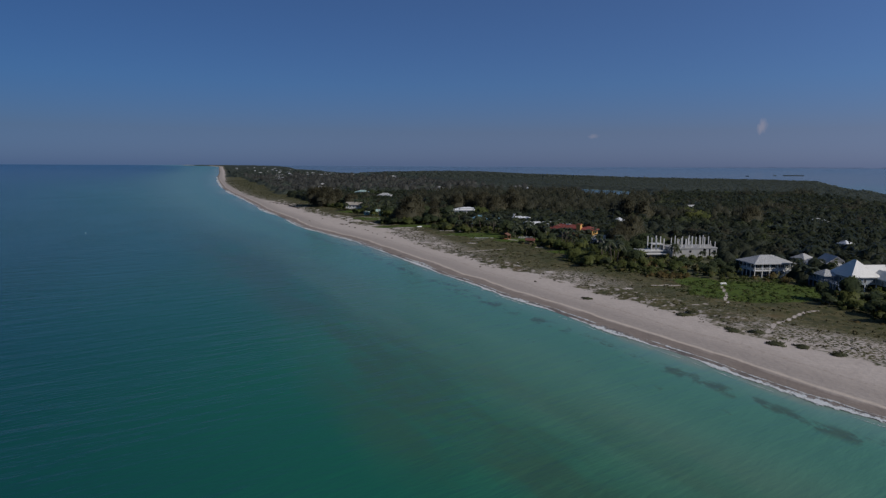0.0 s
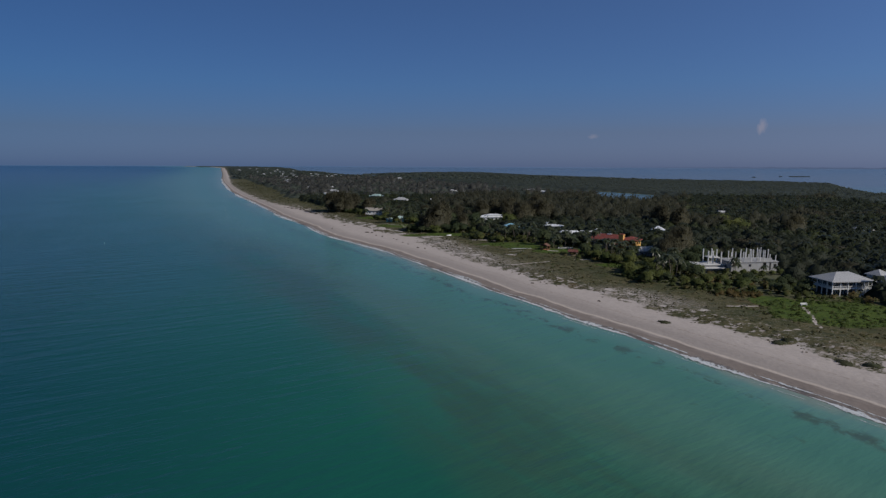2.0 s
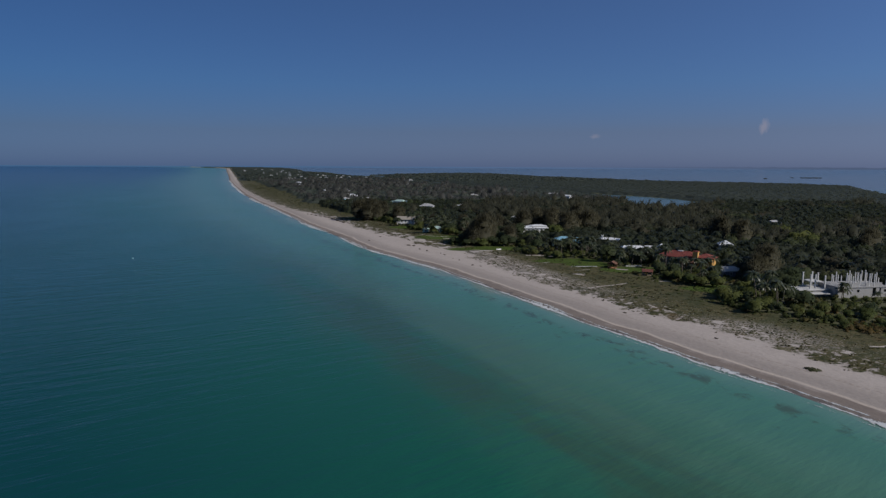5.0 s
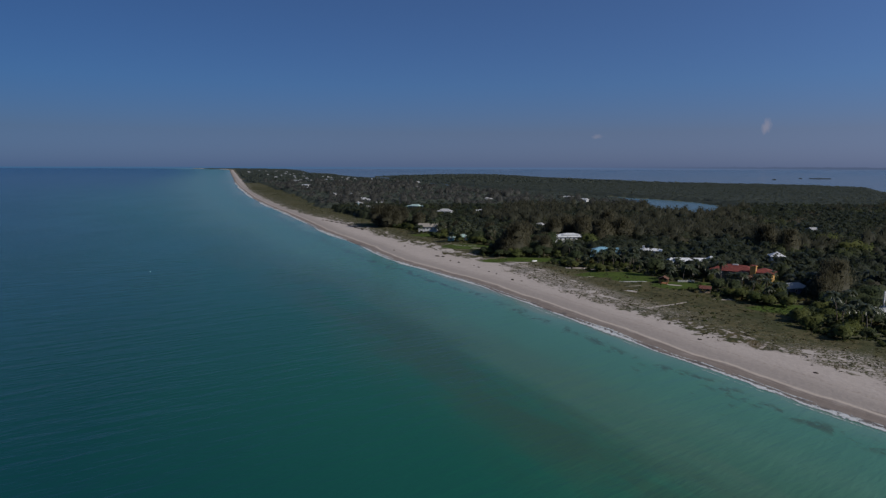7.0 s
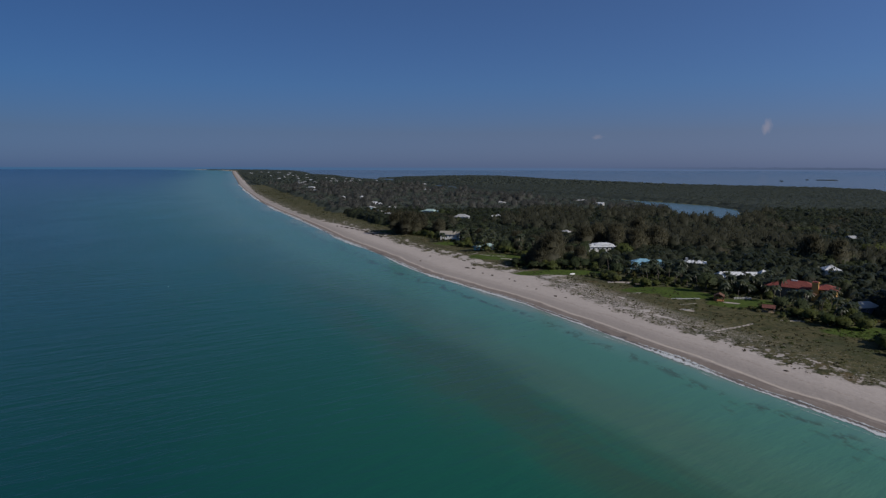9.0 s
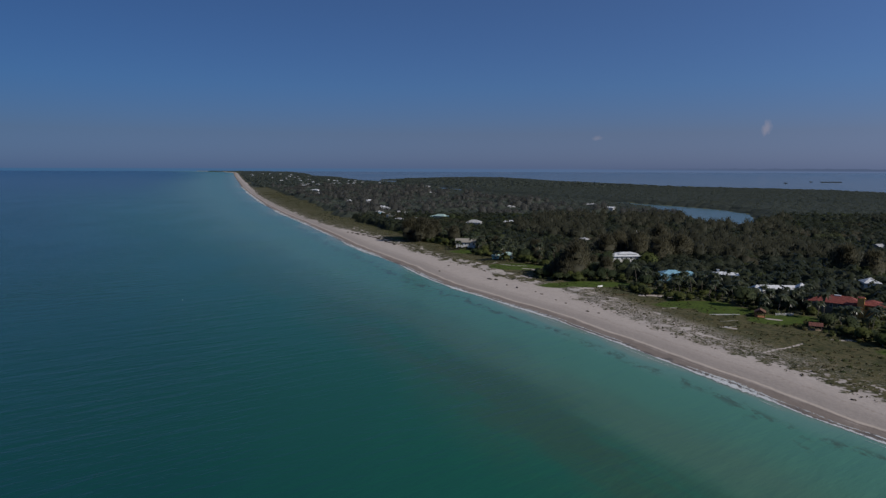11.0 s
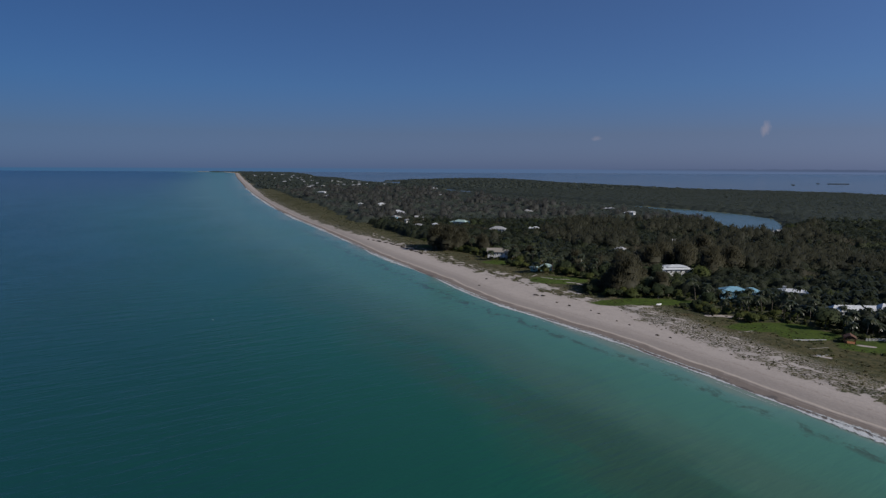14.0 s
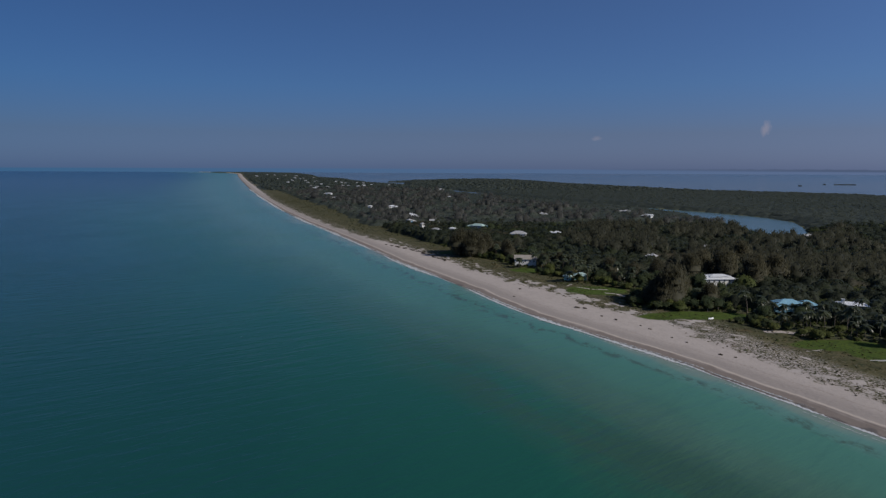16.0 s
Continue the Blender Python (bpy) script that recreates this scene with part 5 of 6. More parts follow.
def domes(name, label, mat, x, y, r, h, xs, ys, step, rng):
    """The closed roof of a wood as one lumpy sheet: every crown a dome, down to the ground at its edges."""
    gx, gy = np.arange(*xs, step), np.arange(*ys, step)
    Z = np.zeros((len(gy), len(gx)))
    for a, b, q, k in zip(x, y, r, h):
        i0, i1 = int((a - q - xs[0]) / step), int((a + q - xs[0]) / step) + 2
        j0, j1 = int((b - q - ys[0]) / step), int((b + q - ys[0]) / step) + 2
        i0, j0 = max(i0, 0), max(j0, 0)
        if i1 <= i0 or j1 <= j0 or i0 >= len(gx) or j0 >= len(gy):
            continue
        w = Z[j0:j1, i0:i1]
        d = ((gx[i0:i1][None] - a) ** 2 + (gy[j0:j1][:, None] - b) ** 2) / (q * q)
        np.maximum(w, k * np.clip(1 - d, 0, 1) ** 0.55, out=w)
    X, Y = np.meshgrid(gx, gy)
    f = grid_faces(*X.shape)
    tall = Z.ravel()[f]
    f = f[(tall.max(1) > 0.3)]
    X, Y = X + rng.uniform(-0.3, 0.3, X.shape) * step, Y + rng.uniform(-0.3, 0.3, X.shape) * step
    Z = Z * rng.uniform(0.88, 1.06, X.shape)
    V = np.stack([X, Y, hill(X, Y) + Z - 0.2], -1).reshape(-1, 3)
    used = np.unique(f)
    back = np.zeros(len(V), np.int64)
    back[used] = np.arange(len(used))
    thing(name, label, "woodland", kind="stuff", data=arrays(name, V[used], [back[f]], mat, True))


def tall_wood(x, y):
    """Where the tall casuarina woods stand: about 1 in their midst, below 0 outside."""
    best = np.full(np.shape(x), -1.0)
    for cx, cy, rx, ry in ((95, 650, 75, 85), (0, 770, 60, 80), (175, 570, 34, 40), (-120, 740, 30, 30), (190, 760, 60, 60), (150, 880, 70, 75), (40, 900, 60, 60), (235, 840, 45, 40)):
        best = np.maximum(best, 1.3 - np.hypot((x - cx) / rx, (y - cy) / ry))
    return best


def in_view(x, y):
    return x < 0.74 * y + 45


def low_belt(x, y):
    """Where only bushes stand before the unfinished house."""
    return np.hypot((x - 106) / 30, (y - 284) / 24) < 1


def plant_trees():
    rng = np.random.default_rng(11)
    broad = [broad_tree(rng, h, r, 560, 0.58, mat, "broadleaf_tree", lab, 0.08 if h > 5 else -0.12) for h, r, mat, lab in (
        (8.0, 4.2, LEAF_DARK, "dense dark-green broadleaf tree with an uneven crown"), (6.5, 4.0, LEAF_DARK, "low spreading dark-green broadleaf tree"),
        (9.5, 4.6, LEAF_DARK, "tall dark-green broadleaf tree with a lobed crown"), (5.0, 3.6, LEAF_BRIGHT, "bushy light-green sea grape tree behind the dune"))]
    palms = [palm(rng, h, "slender coconut palm with arching dusty-green fronds") for h in (7.0, 8.5, 10.0, 6.0)]
    pines = [casuarina(rng, h, r, n, "tall feathery grey-brown casuarina") for h, r, n in ((19, 7.5, 3300), (16, 7.0, 3000), (21, 8.0, 3500))]
    x, y = scatter((-260, 330), (150, 760), 6.3, rng)
    v = x - plants(y)
    e = wood_edge(y)
    keep = (v > e - 4) & ((v < e + 42) | low_belt(x, y)) & in_view(x, y) & clear(x, y) & (rng.uniform(size=len(x)) < 0.86)
    for px, py, pv in zip(x[keep], y[keep], (v - e)[keep]):
        u = rng.uniform()
        if low_belt(px, py) and u > 0.75:
            continue
        grove = noise.noise((px / 45, py / 45, 3.3))
        if low_belt(px, py):
            src, s = (broad[3], rng.uniform(0.45, 0.85)) if px < 112 else (broad[1], rng.uniform(0.5, 0.8))
        elif pv < 9:
            src, s = (broad[3], rng.uniform(0.7, 1.25)) if u < 0.6 else (broad[1], rng.uniform(0.6, 1.0))
        elif (grove > 0.05 and u < 0.75) or (40 < px < 100 and 415 < py < 475 and u < 0.8) or (-10 < px < 60 and 478 < py < 545 and u < 0.55) or (-110 < px < -20 and 585 < py < 680 and u < 0.6):
            src, s = palms[rng.integers(4)], rng.uniform(0.8, 1.15)
        elif py > 500 and u > 0.9:
            src, s = pines[rng.integers(3)], rng.uniform(0.5, 0.75)
        else:
            src, s = broad[rng.integers(4)], rng.uniform(0.7, 1.15)
        m = pose(px, py, float(hill(px, py)), 0, 0, rng.uniform(0, 360)) @ Matrix.Diagonal((s, s, s * rng.uniform(0.85, 1.15), 1))
        t = copy_thing(src, m)
        t["group"] = "trees behind the dunes"
    # casuarinas that stand out over the dunes
    groups = [(-27, 515, 1.15, 0), (-34, 512, 0.85, 1), (-24, 524, 1.1, 2), (-32, 524, 1.0, 1), (-38, 519, 0.7, 1),
              (44, 566, 1.05, 0), (52, 575, 1.0, 1), (36, 590, 1.05, 2), (12, 592, 1.05, 0), (-8, 598, 0.95, 1), (58, 592, 1.0, 0), (66, 580, 1.0, 2), (75, 600, 1.0, 1), (25, 603, 1.0, 2),
              (99, 362, 0.7, 1), (104, 366, 0.85, 1), (111, 371, 0.9, 0), (114, 379, 0.8, 2), (150, 520, 1.0, 2), (160, 505, 1.0, 0), (70, 640, 1.1, 2), (62, 655, 1.0, 1), (230, 470, 0.9, 0), (222, 462, 0.8, 1)]
    groups += [(-134 + 17 * math.cos(i * 2.4) * (i / 16) ** 0.5, 728 + 19 * math.sin(i * 2.4) * (i / 16) ** 0.5, 0.85 + 0.3 * (i * 7 % 5) / 5, i % 3) for i in range(16)]
    for px, py, s, k in groups:
        t = copy_thing(pines[k], pose(px, py, float(hill(px, py)), 0, 0, rng.uniform(0, 360)) @ Matrix.Diagonal((s, s, s, 1)))
        t["group"] = "casuarinas over the dunes"
    # palms before the white house and the boxy house, bushy trees before the bungalow, pale trees in the wood
    spots = [(palms, 66, 444), (palms, 70, 440), (palms, 75, 439), (palms, 80, 438), (palms, 62, 446), (palms, 83, 441), (palms, 27, 486), (palms, 36, 487), (palms, -86, 650), (palms, -82, 645), (palms, -79, 653), (palms, -100, 651), (palms, -66, 590), (palms, -60, 588), (palms, -71, 593), (palms, 22, 485), (palms, 31, 484), (palms, 18, 490), (palms, 44, 484), (palms, 50, 481), (palms, 55, 478), (palms, 61, 477), (palms, 67, 480), (palms, 62, 426), (palms, 68, 428), (palms, 75, 425), (palms, 58, 432), (palms, 72, 398), (palms, 79, 399), (palms, 66, 402), (palms, 76, 394), (palms, 86, 394), (palms, 70, 391), (palms, 92, 398), (palms, 96, 402), (palms, 117, 318), (palms, 119, 320)]
    spots += [(broad[:2], 84, 372), (broad[3:], 81, 366), (broad[3:], 208, 546), (broad[3:], 213, 543), (broad[3:], 197, 500), (broad[3:], 203, 497), (broad[3:], 70, 352), (broad[3:], 76, 349), (broad[3:], 66, 357), (broad[:3], 6, 557), (broad[:3], 1, 558), (broad[3:], 34, 556), (broad[1:2], 12, 552), (broad[1:2], 18, 551), (broad[1:2], 25, 552), (broad[:3], -150, 918), (broad[:3], -112, 920), (broad[:3], -122, 924), (broad[:3], -131, 920), (broad[:3], -104, 924)]
    for kinds, px, py in spots:
        s = rng.uniform(0.85, 1.15) * (2.1 if py > 490 and kinds == broad[3:] else 1.15 if py > 490 else 1.0)
        t = copy_thing(kinds[rng.integers(len(kinds))], pose(px, py, float(hill(px, py)), 0, 0, rng.uniform(0, 360)) @ Matrix.Diagonal((s, s, s, 1)))
        t["group"] = "trees behind the dunes"
    # bushes and two small palms against the block walls
    for kind, px, py, s in [(broad[3], 112 + 4.4 * i, 315.5 - 1.5 * (i % 2), 0.42 + 0.06 * (i * 5 % 4)) for i in range(10)] + [(palms[3], 131, 316, 0.7), (palms[3], 137.5, 317, 0.62)]:
        t = copy_thing(kind, pose(px, py, float(hill(px, py)), 0, 0, px * 40) @ Matrix.Diagonal((s, s, s, 1)))
        t["group"] = "trees behind the dunes"
    for src in broad + palms + pines:
        for o in (*src.children_recursive, src):
            bpy.data.objects.remove(o)
    # the wood behind, then the mangroves
    P1 = [crown(rng, r, h, 26, 0.95, 6, False) for r, h in ((3.6, 6.0), (4.4, 7.5), (4.8, 9.0), (4.0, 8.5), (5.2, 8.0))]
    P2 = [crown(rng, 6.4, h, 14, 1.5, 5, False) for h in (4.2, 4.7, 5.2)]
    P3 = [crown(rng, 14.0, h, 10, 5.0, 4, False) for h in (3.2, 3.7, 4.2)]
    P6 = [wisps(rng, h, r, 88) for h, r in ((14, 5.0), (16, 5.4), (11, 4.8))]
    P9 = [wisps(rng, h, r, 64) for h, r in ((13, 5.6), (10.5, 6.0), (8.5, 5.2))]
    PP = [fan(rng, h) for h in (6.5, 8.0, 7.0)]
    x, y = scatter((-420, 800), (180, 1000), 6.1, rng)
    keep = (x - plants(y) > wood_edge(y) + np.where(y < 760, 40, 2)) & (bank(x, y) > 3) & in_view(x, y) & clear(x, y) & (x < 320 + 0.25 * y) & ~low_belt(x, y)
    x, y = x[keep], y[keep]
    open_ground = np.array([noise.noise((a / 38, b / 38, 17.0)) for a, b in zip(x, y)]) > 0.42
    gx, gy = x[open_ground], y[open_ground]
    x, y = x[~open_ground], y[~open_ground]
    g = np.array([noise.noise((a / 70, b / 70, 9.0)) for a, b in zip(x, y)]) + rng.normal(size=len(x)) * 0.08
    tall = tall_wood(x, y)
    pine = ((tall + g * 0.9 > 0.45) | (g > 0.55)) & (y > 470)
    fans = ~pine & (g < -0.12) & (rng.uniform(size=len(x)) < 0.6)
    rest = ~pine & ~fans
    low = np.clip(0.45 + bank(x, y) / 60, 0.5, 1.0)
    size = rng.uniform(0.65, 1.25, len(x)) * low
    forest("woodland", "dense dark-green woodland behind the houses", P1, x[rest], y[rest], size[rest], LEAF_WOOD, rng)
    forest("clearing_shrubs", "low scrub filling the clearings of the wood", [crown(rng, 3.6, h, 40, 0.9, 5, False) for h in (2.6, 3.4)], gx, gy, rng.uniform(0.7, 1.2, len(gx)), LEAF_SHRUB, rng)
    forest("palm_woodland", "thick stand of palms among the woods", PP, x[fans], y[fans], size[fans] * 1.1, LEAF_PALMWOOD, rng)
    thin = pine & (rng.uniform(size=len(x)) < 0.85)
    forest("casuarina_woodland", "tall feathery grey-brown casuarina woodland", P6, x[thin], y[thin], size[thin], LEAF_PINEWOOD, rng)
    wr = np.where(rest, 4.6, np.where(fans, 4.0, 4.4)) * np.clip(size, 0.8, 1.3)
    wh = np.where(rest, 6.6, np.where(fans, 4.6, 9.0)) * size
    wx, wy, wr, wh = np.concatenate([x, gx]), np.concatenate([y, gy]), np.concatenate([wr, 0 * gx + 4.2]), np.concatenate([wh, 0 * gx + 2.2])
    for y0, y1, x0, x1, step in ((190, 520, -40, 460, 1.5), (520, 760, -260, 560, 1.9), (760, 1005, -360, 620, 2.6)):
        s = (wy >= y0 - 6) & (wy < y1 + 6)
        domes("wood_canopy", "closed leafy roof of the woodland crowns", CANOPY_WOOD, wx[s], wy[s], wr[s], wh[s], (x0, x1), (y0, y1 + step), step, rng)
    x, y = scatter((-900, 1300), (560, 2300), 12.0, rng)
    keep = (x - plants(y) > wood_edge(y)) & (bank(x, y) > 4) & in_view(x, y) & ((y > 1000) | (x >= 320 + 0.25 * y)) & clear(x, y)
    x, y = x[keep], y[keep]
    low = np.clip(0.45 + bank(x, y) / 50, 0.5, 1.0)
    lumps = np.array([noise.noise((a / 60, b / 60, 2.0)) for a, b in zip(x, y)])
    copses = np.array([noise.noise((a / 28, b / 28, 5.0)) for a, b in zip(x, y)])
    size = rng.uniform(0.85, 1.15, len(x)) * low * (1 + 0.25 * lumps + np.where(x < creek_mid(y), 0.55, 0.15) * copses)
    west = (x < 260 - 0.12 * (y - 1000)) & (creek(x, y) > 0) & (x - shore(y) < 560) & (x < creek_mid(y))
    pick = west & (lumps + rng.normal(size=len(x)) * 0.12 > 0.16)
    forest("casuarina_woodland", "distant brownish casuarinas along the island", P9, x[pick], y[pick], size[pick] * rng.uniform(0.75, 1.4, int(pick.sum())), HAZED_FARPINE, rng)
    forest("mangrove_forest", "flat dark canopy of mangrove forest reaching to the bay", P2, x[~pick], y[~pick], size[~pick], HAZED_MANGROVE, rng)
    for y0, y1, x0, x1, step in ((560, 1400, -500, 1000, 4.0), (1400, 2310, -800, 1180, 6.0)):
        s = (y >= y0 - 10) & (y < y1 + 10)
        domes("mangrove_canopy", "closed leafy roof of the mangrove crowns", HAZED_CANOPY, x[s], y[s], 9.5 * size[s] ** 0.5, np.where(pick, 6.5, 4.0)[s] * size[s], (x0, x1), (y0, y1 + step), step, rng)
    x, y = scatter((-2060, 900), (2290, 4945), 24.0, rng)
    keep = (x - plants(y) > 24) & (bank(x, y) > 8) & in_view(x, y)
    x, y = x[keep], y[keep]
    size = rng.uniform(0.75, 1.25, len(x)) * np.interp(y, (2300, 4300, 4900), (1.0, 0.9, 0.55))
    forest("far_forest", "distant dark tree canopy along the island", P3, x, y, size, HAZED_MANGROVE, rng)
    domes("mangrove_canopy", "closed leafy roof of the distant crowns", HAZED_CANOPY, x, y, 0 * x + 19.0, 3.4 * size, (-2090, 900), (2290, 4950), 13.0, rng)
    # shrubs and grass of the dunes
    P4 = [crown(rng, 1.6, h, 22, 0.5, 3, "one") for h in (0.35, 0.5, 0.7)]
    x, y = scatter((-330, 300), (110, 900), 2.6, rng)
    v = x - plants(y)
    e = wood_edge(y)
    drift = np.array([noise.noise((a / 14, b / 14, 4.0)) + 0.5 * noise.noise((a / 5, b / 5, 8.0)) for a, b in zip(x, y)])
    odds = np.clip((drift - 0.32 + 0.75 * np.clip((v - 8) / np.maximum(e - 8, 1), 0, 1) ** 2) * 2.2, 0.004, 0.8)
    keep = (v > -1 + 2 * rng.normal(size=len(x))) & (v < e + 4) & in_view(x, y) & (rng.uniform(size=len(x)) < odds * 1.3) & (lawns(x, y) < 0.5) & (paths(x, y) < 0.2) & (bare_sand(x, y) < 0.15)
    forest("dune_shrubs", "low olive and rusty shrubs scattered over the dunes", P4, x[keep], y[keep], rng.uniform(0.35, 1.0, int(keep.sum())), LEAF_SHRUB, rng)
    x, y = scatter((-760, 60), (880, 1900), 5.5, rng)
    v = x - plants(y)
    drift = np.array([noise.noise((a / 25, b / 25, 4.0)) + 0.5 * noise.noise((a / 9, b / 9, 8.0)) for a, b in zip(x, y)])
    keep = (v > 3 + 3 * rng.normal(size=len(x))) & (v < wood_edge(y) + 8) & in_view(x, y) & (drift + v / 60 > 0.15)
    forest("dune_shrubs", "low olive and rusty shrubs scattered over the dunes", P4, x[keep], y[keep], rng.uniform(0.5, 1.3, int(keep.sum())), LEAF_LOW, rng)
    P7 = [crown(rng, 2.2, h, 22, 0.9, 3, "one") for h in (1.8, 2.4, 3.0)]
    x, y = scatter((-330, 330), (150, 800), 3.6, rng)
    v = x - plants(y) - wood_edge(y)
    keep = in_view(x, y) & (paths(x, y) < 0.2) & (((v > -5) & (v < 60) & (lawns(x, y) < 0.45) & off_houses(x, y) & (rng.uniform(size=len(x)) < 0.8)))
    forest("undergrowth_shrubs", "thick green undergrowth along the edge of the wood", P7, x[keep], y[keep], rng.uniform(0.5, 1.1, int(keep.sum())), LEAF_SHRUB, rng)
    x, y = scatter((84, 112), (260, 282), 1.9, rng)
    keep = np.hypot((x - 97) / 11, (y - 271) / 8) < rng.uniform(0.6, 1.1, len(x))
    forest("rusty_shrubs", "patch of rust-coloured shrubs before the green belt", P7, x[keep], y[keep], rng.uniform(0.4, 0.75, int(keep.sum())), LEAF_RUST, rng)
    P8 = [crown(rng, 1.6, h, 20, 0.55, 3, "one") for h in (0.5, 0.7, 0.95)]
    x, y = scatter((60, 160), (210, 360), 1.7, rng)
    rough = (np.hypot((x - 118) / 30, (y - 240) / 21) < 1) | (np.hypot((x - 78) / 22, (y - 342) / 10) < 1) | (np.hypot((x - 128) / 16, (y - 258) / 6) < 1)
    keep = rough & (paths(x, y) < 0.2) & (rng.uniform(size=len(x)) < np.where(np.hypot((x - 128) / 16, (y - 258) / 6) < 1, 0.95, 0.5)) & (np.hypot(x - 142, y - 274.5) > 12)
    forest("green_shrubs", "knee-high bright green sea grape shrubs before the house", P8, x[keep], y[keep], rng.uniform(0.5, 1.0, int(keep.sum())), LEAF_GREENERY, rng)
    P5 = []
    for i in range(4):
        c = rng.normal(size=(6, 3)) * np.array([0.35, 0.35, 0.0]) + np.array([0, 0, 0.25])
        nn = rng.normal(size=(6, 3))
        nn[:, 2] *= 0.4
        V, Q = quads(c, nn, rng.uniform(0.3, 0.6, 6), rng.uniform(0.4, 0.7, 6), rng)
        P5.append((V, Q, np.zeros((0, 3), int)))
    x, y = scatter((-330, 300), (110, 800), 1.6, rng, 0.95)
    v = x - plants(y)
    keep = (v > -2.5 + rng.normal(size=len(x)) * 1.5) & (v < wood_edge(y)) & in_view(x, y) & (rng.uniform(size=len(x)) < np.clip(0.42 + 1.3 * np.array([noise.noise((a / 6, b / 6, 21.0)) for a, b in zip(x, y)]), 0.03, 0.95)) & (bare_sand(x, y) < rng.uniform(0.05, 0.6, len(x)))
    forest("dune_grass", "tufts of olive-brown beach grass on the dunes", P5, x[keep], y[keep], rng.uniform(0.5, 1.2, int(keep.sum())), LEAF_GRASS, rng)


plant_trees()


# ---------------------------------------------------------------- the far distance
def far_things():
    rng = np.random.default_rng(5)
    P = [crown(rng, 9.0, h, 24, 4.0, 4) for h in (5.0, 6.5)]
    for label, cx, cy, rx, ry, n in (("tiny low mangrove islet in the bay", 1502, 3170, 15, 8, 5), ("low dark mangrove islet in the open bay", 1872, 3400, 52, 9, 34),
                                     ("lone clump of mangroves in the bay", 1800, 3455, 7, 6, 4), ("small mangrove islet close to the wooded point", 842, 1268, 9, 5, 5)):
        x, y = cx + rng.uniform(-rx, rx, n), cy + rng.uniform(-ry, ry, n)
        V, Q, T = P[0]
        VV = np.concatenate([V * (0.6, 0.6, 0.85) + np.array([a, b, -0.5]) for a, b in zip(x, y)])
        off = (np.arange(n) * len(V))[:, None, None]
        thing("mangrove_islet", label, "islet", data=arrays("mangrove_islet", VV, [(Q[None] + off).reshape(-1, 4), (T[None] + off).reshape(-1, 3)], HAZED_MANGROVE))


far_things()


# ---------------------------------------------------------------- small things on the beach and dunes
def low_bush(name, label, x, y, r, high, mat, category, seed, flat=1.0):
    rng = np.random.default_rng(seed)
    V, Q, T = crown(rng, r, high, 220, 0.36, 9)
    V[:, 1] *= flat
    me = arrays(name, V, [Q, T], mat, True, outward(V, 0.9))
    t = thing(name, label, category, pose(x, y, float(hill(x, y)) - 0.15, 0, 0, 120), data=me)
    return t


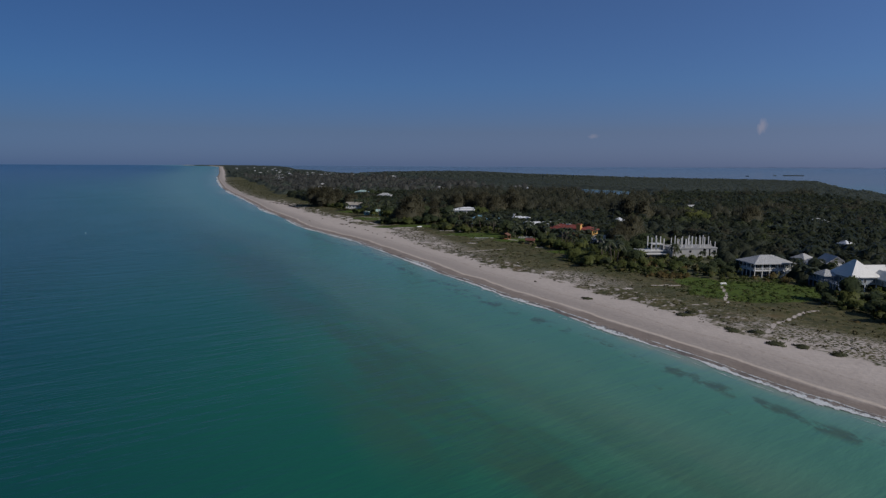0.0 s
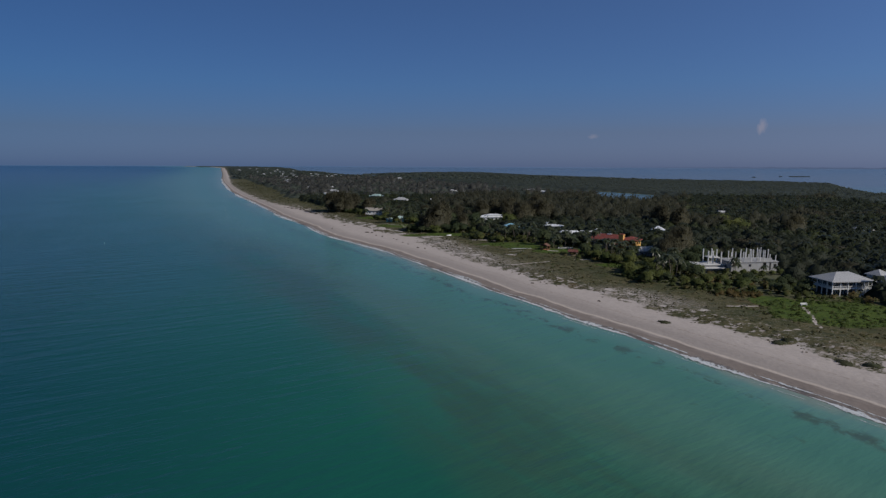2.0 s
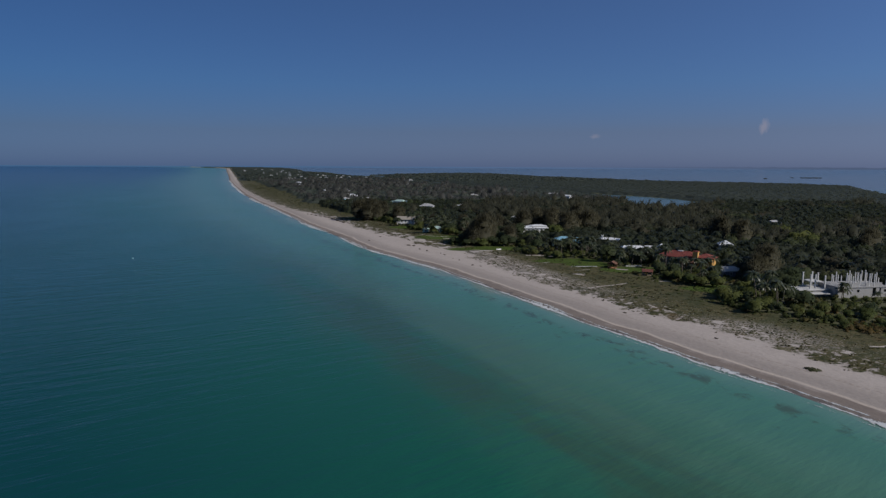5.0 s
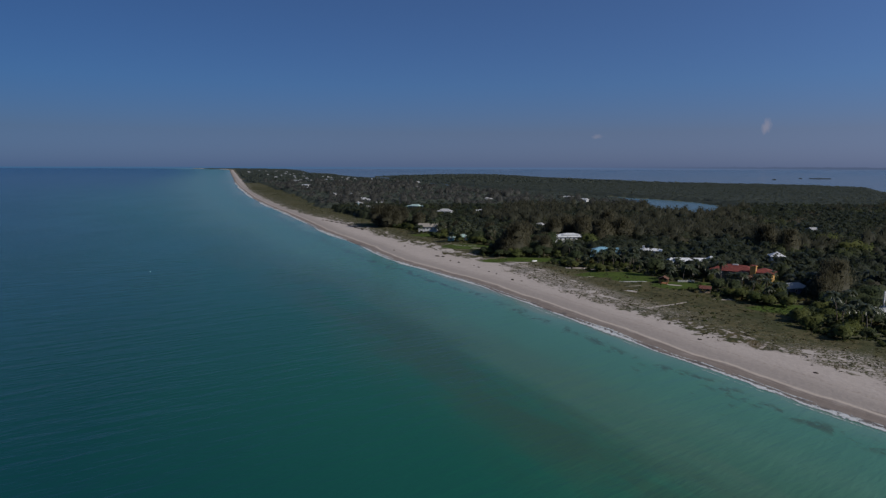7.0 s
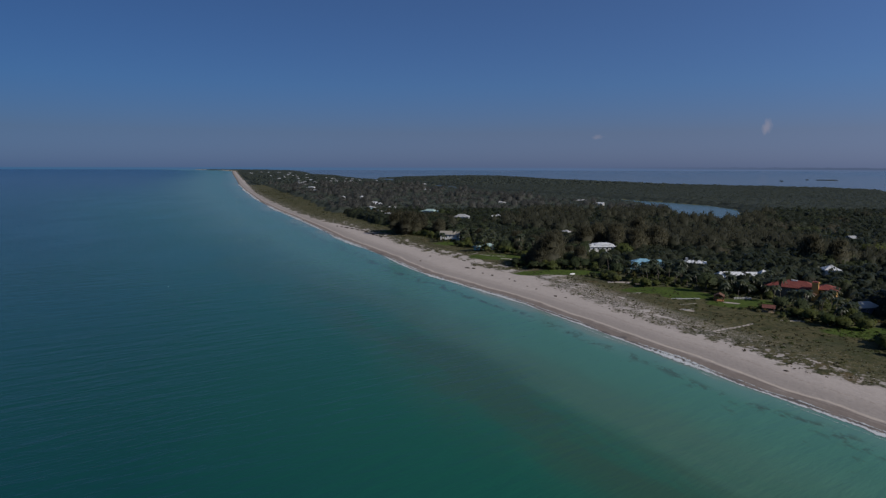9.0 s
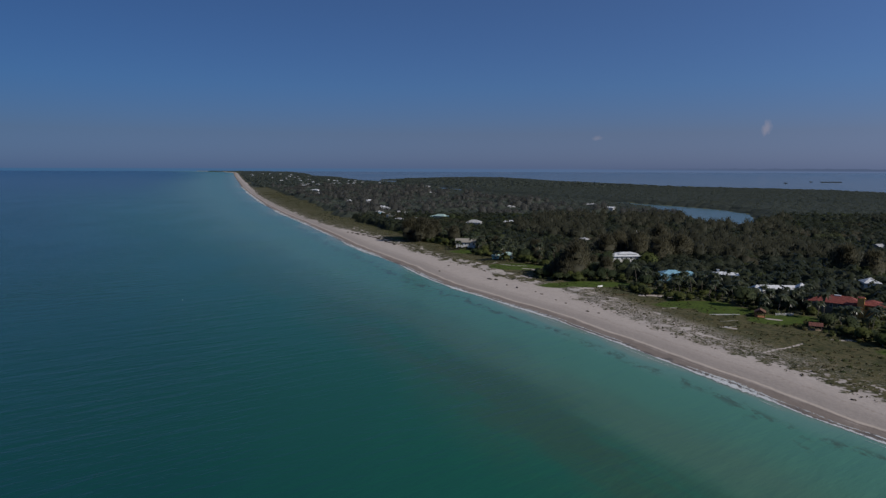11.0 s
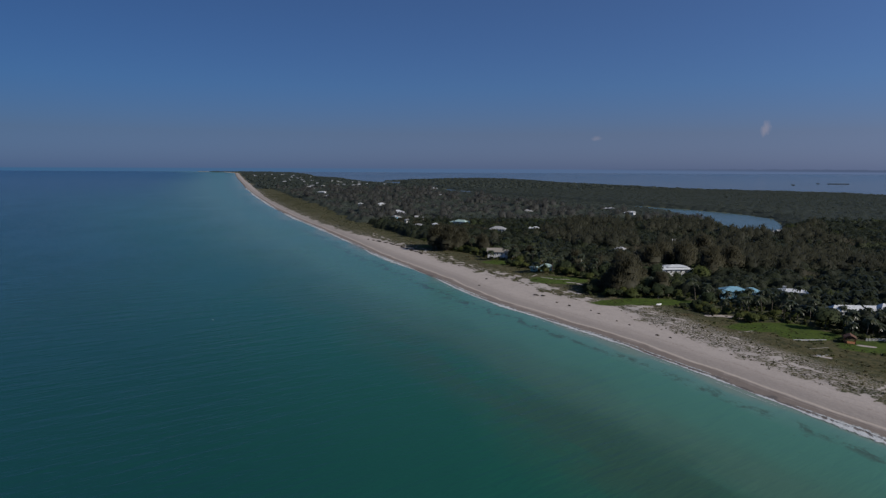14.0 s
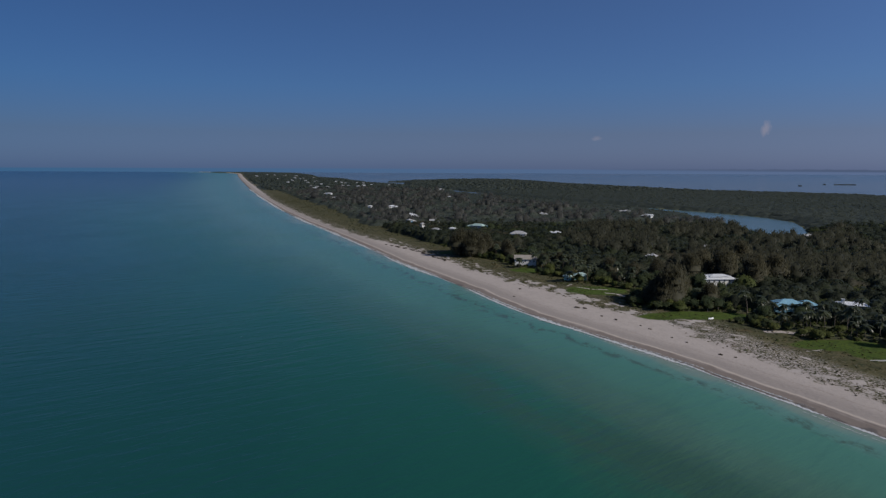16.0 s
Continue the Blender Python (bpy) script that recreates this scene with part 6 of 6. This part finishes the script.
def small_things():
    for i, (x, y, r, h) in enumerate(((53, 228, 2.4, 0.8), (86.5, 183.3, 3.0, 1.0), (92, 180.8, 2.8, 0.9), (92, 169.5, 3.4, 1.1), (97, 166.5, 2.6, 1.0), (102.5, 159.6, 2.8, 1.0), (79, 202.5, 3.2, 1.0), (83, 205.5, 2.6, 0.9))):
        low_bush("beach_shrub", "low dark shrub spreading over the sand above the beach", x, y, r, h * 0.55, LEAF_LOW, "shrub", 100 + i, 0.85)
    for i, (x, y, r, h) in enumerate(((-82, 513, 2.2, 0.7), (-78, 511, 1.8, 0.6), (-72.8, 492.7, 0.9, 0.5), (-67.5, 483.9, 0.9, 0.7), (-55.5, 465.2, 1.1, 0.3), (-38.6, 422.1, 1.2, 0.35), (-34, 418, 0.8, 0.3),
                                      (-108.7, 569, 1.2, 0.5), (-115, 545, 0.9, 0.4), (-46, 441, 0.7, 0.3), (-50, 449, 0.6, 0.3), (-58, 472, 0.6, 0.3), (18, 300, 0.9, 0.3), (39, 262, 0.8, 0.3))):
        low_bush("seaweed_clump", "dark heap of washed-up seaweed on dry sand", x, y, r, h, WRACK, "seaweed", 200 + i, 0.6)
    for i in range(16):
        f = i / 15
        low_bush("seaweed_clump", "dark heap of washed-up seaweed on dry sand", float(np.interp(f, (0, 0.45, 1), (-220, -186, -159))) + (i % 3) * 1.2, float(np.interp(f, (0, 0.45, 1), (806, 757, 694))), 2.3 + (i * 7 % 5) * 0.5, 0.8, WRACK, "seaweed", 300 + i, 0.5)
    # picket fence by the gazebo lawn
    f = thing("fence", "pale grey picket fence at the end of a lawn", "fence", ground_at(49.5, 409.0, 0, 2))
    for i in range(7):
        part("post", boxed(i * 1.5 - 0.06, i * 1.5 + 0.06, -0.06, 0.06, -0.4, 1.25), PALE_CONCRETE, f)
    for z in (0.35, 0.95):
        part("rail", boxed(-0.06, 9.06, 0.06, 0.11, z, z + 0.1), PALE_CONCRETE, f)
    for i in range(45):
        part("slat", boxed(i * 0.2 + 0.06, i * 0.2 + 0.16, 0.11, 0.14, 0.1, 1.15), PALE_CONCRETE, f)
    # upturned dinghy on the lawn
    V, Q = [], []
    for i, u in enumerate(np.linspace(-1, 1, 9)):
        w = 0.75 * (1 - abs(u) ** 2.4)
        for j in range(7):
            a = math.pi * j / 6
            V.append((u * 2.0, w * math.cos(a), 0.12 + (0.6 - 0.15 * abs(u)) * math.sin(a)))
    d = thing("dinghy", "small white upturned dinghy lying on the grass", "boat", ground_at(-17.9, 482.1, 0, 25))
    part("hull", arrays("hull", V, [grid_faces(9, 7)], WHITE, True), WHITE, d)
    part("keel", boxed(-1.7, 1.7, -0.04, 0.04, 0.6, 0.78), WHITE, d)
    # white bench at the head of the sandy path
    g = thing("bench", "plain white wooden bench beside a sandy path", "bench", ground_at(*BENCH, 0, 8))
    part("seat", boxed(-1.3, 1.3, -0.3, 0.3, 0.45, 0.55), WHITE, g)
    part("backrest", boxed(-1.3, 1.3, 0.26, 0.34, 0.6, 1.0), WHITE, g)
    for sx in (-1.1, 1.1):
        part("leg", boxed(sx - 0.08, sx + 0.08, -0.28, 0.34, -0.3, 0.45), WHITE, g)
        part("armrest", boxed(sx - 0.06, sx + 0.06, -0.3, 0.3, 0.7, 0.76), WHITE, g)
    # heap of pale planks on the dune
    pr = random.Random(12)
    for i in range(9):
        px, py = PLANKS[0] + pr.uniform(-2.2, 2.2), PLANKS[1] + pr.uniform(-1.2, 1.2)
        g = thing("plank", "pale weathered plank lying in a heap on the dune", "plank", ground_at(px, py, 0, pr.uniform(-60, 60)), "heap of planks")
        part("board", boxed(-pr.uniform(0.6, 1.3), 0.9, -0.08, 0.08, -0.05, 0.08), PALE_CONCRETE, g)
    # low pale garden wall along the lawn
    (ax, ay), (bx, by) = WALL_ENDS
    ln, turn = math.hypot(bx - ax, by - ay), math.degrees(math.atan2(by - ay, bx - ax))
    g = thing("garden_wall", "low pale concrete garden wall along a lawn", "wall", ground_at(ax, ay, 0, turn))
    part("footing", boxed(0, ln, -0.12, 0.12, -0.6, 0.22), PALE_CONCRETE, g)
    part("coping", boxed(-0.05, ln + 0.05, -0.16, 0.16, 0.22, 0.29), PALE_CONCRETE, g)
    # bleached logs
    for x, y, turn, ln in ((4.5, 425, 8, 7.5), (55.5, 365, -12, 7), (88, 249, 2, 8), (-46, 541, 60, 6), (22, 397, 3, 9)):
        g = thing("driftwood_log", "bleached pale driftwood log lying on the dune", "log", ground_at(x, y, 0, turn))
        V, Q = tube([(0.2 * math.sin(k), 0.05 * k, (k - 3) * ln / 6) for k in range(7)], [0.07, 0.10, 0.11, 0.10, 0.09, 0.08, 0.04], 7)
        o = part("trunk", arrays("trunk", V, [Q], BLEACHED, True), BLEACHED, g)
        o.matrix_local = pose(0, 0, 0.1, 0, 90, 0)
    b = thing("buoy", "small white float lying on the water", "buoy", pose(-257, 453, 0))
    bm = bmesh.new()
    bmesh.ops.create_uvsphere(bm, u_segments=12, v_segments=8, radius=0.14)
    part("float", bm, WHITE, b, smooth=True)
    part("stick", boxed(-0.02, 0.02, -0.02, 0.02, 0.1, 0.35), WHITE, b)
    # settlement at the island's far end
    rng = random.Random(8)
    for i in range(34):
        y = rng.uniform(2500, 4200) if i % 5 else rng.uniform(4300, 4600)
        x = float(shore(y)) + rng.uniform(0.2, 0.95) * float(np.interp(y, (3300, 4200, 4300, 4700), (640, 600, 400, 480)))
        cottage("house", "distant white house with a pale roof showing above the trees", x, y, rng.uniform(-20, 20), rng.uniform(9, 15), 8, 0, 4.4, 6.0, WHITE, ROOF_GREY if i % 3 else ROOF_WHITE)


WRACK = plain("dry_seaweed", (0.05, 0.04, 0.028), (0.1, 0.08, 0.055), 1.2, 0.95, bumps=0.5)
BLEACHED = plain("bleached_wood", (0.42, 0.38, 0.33), (0.55, 0.5, 0.45), 1.0, 0.9, bumps=0.4)
BENCH, PLANKS, WALL_ENDS = (113.1, 250.5), (18.8, 388.1), ((18.3, 410.4), (33.0, 410.7))
small_things()
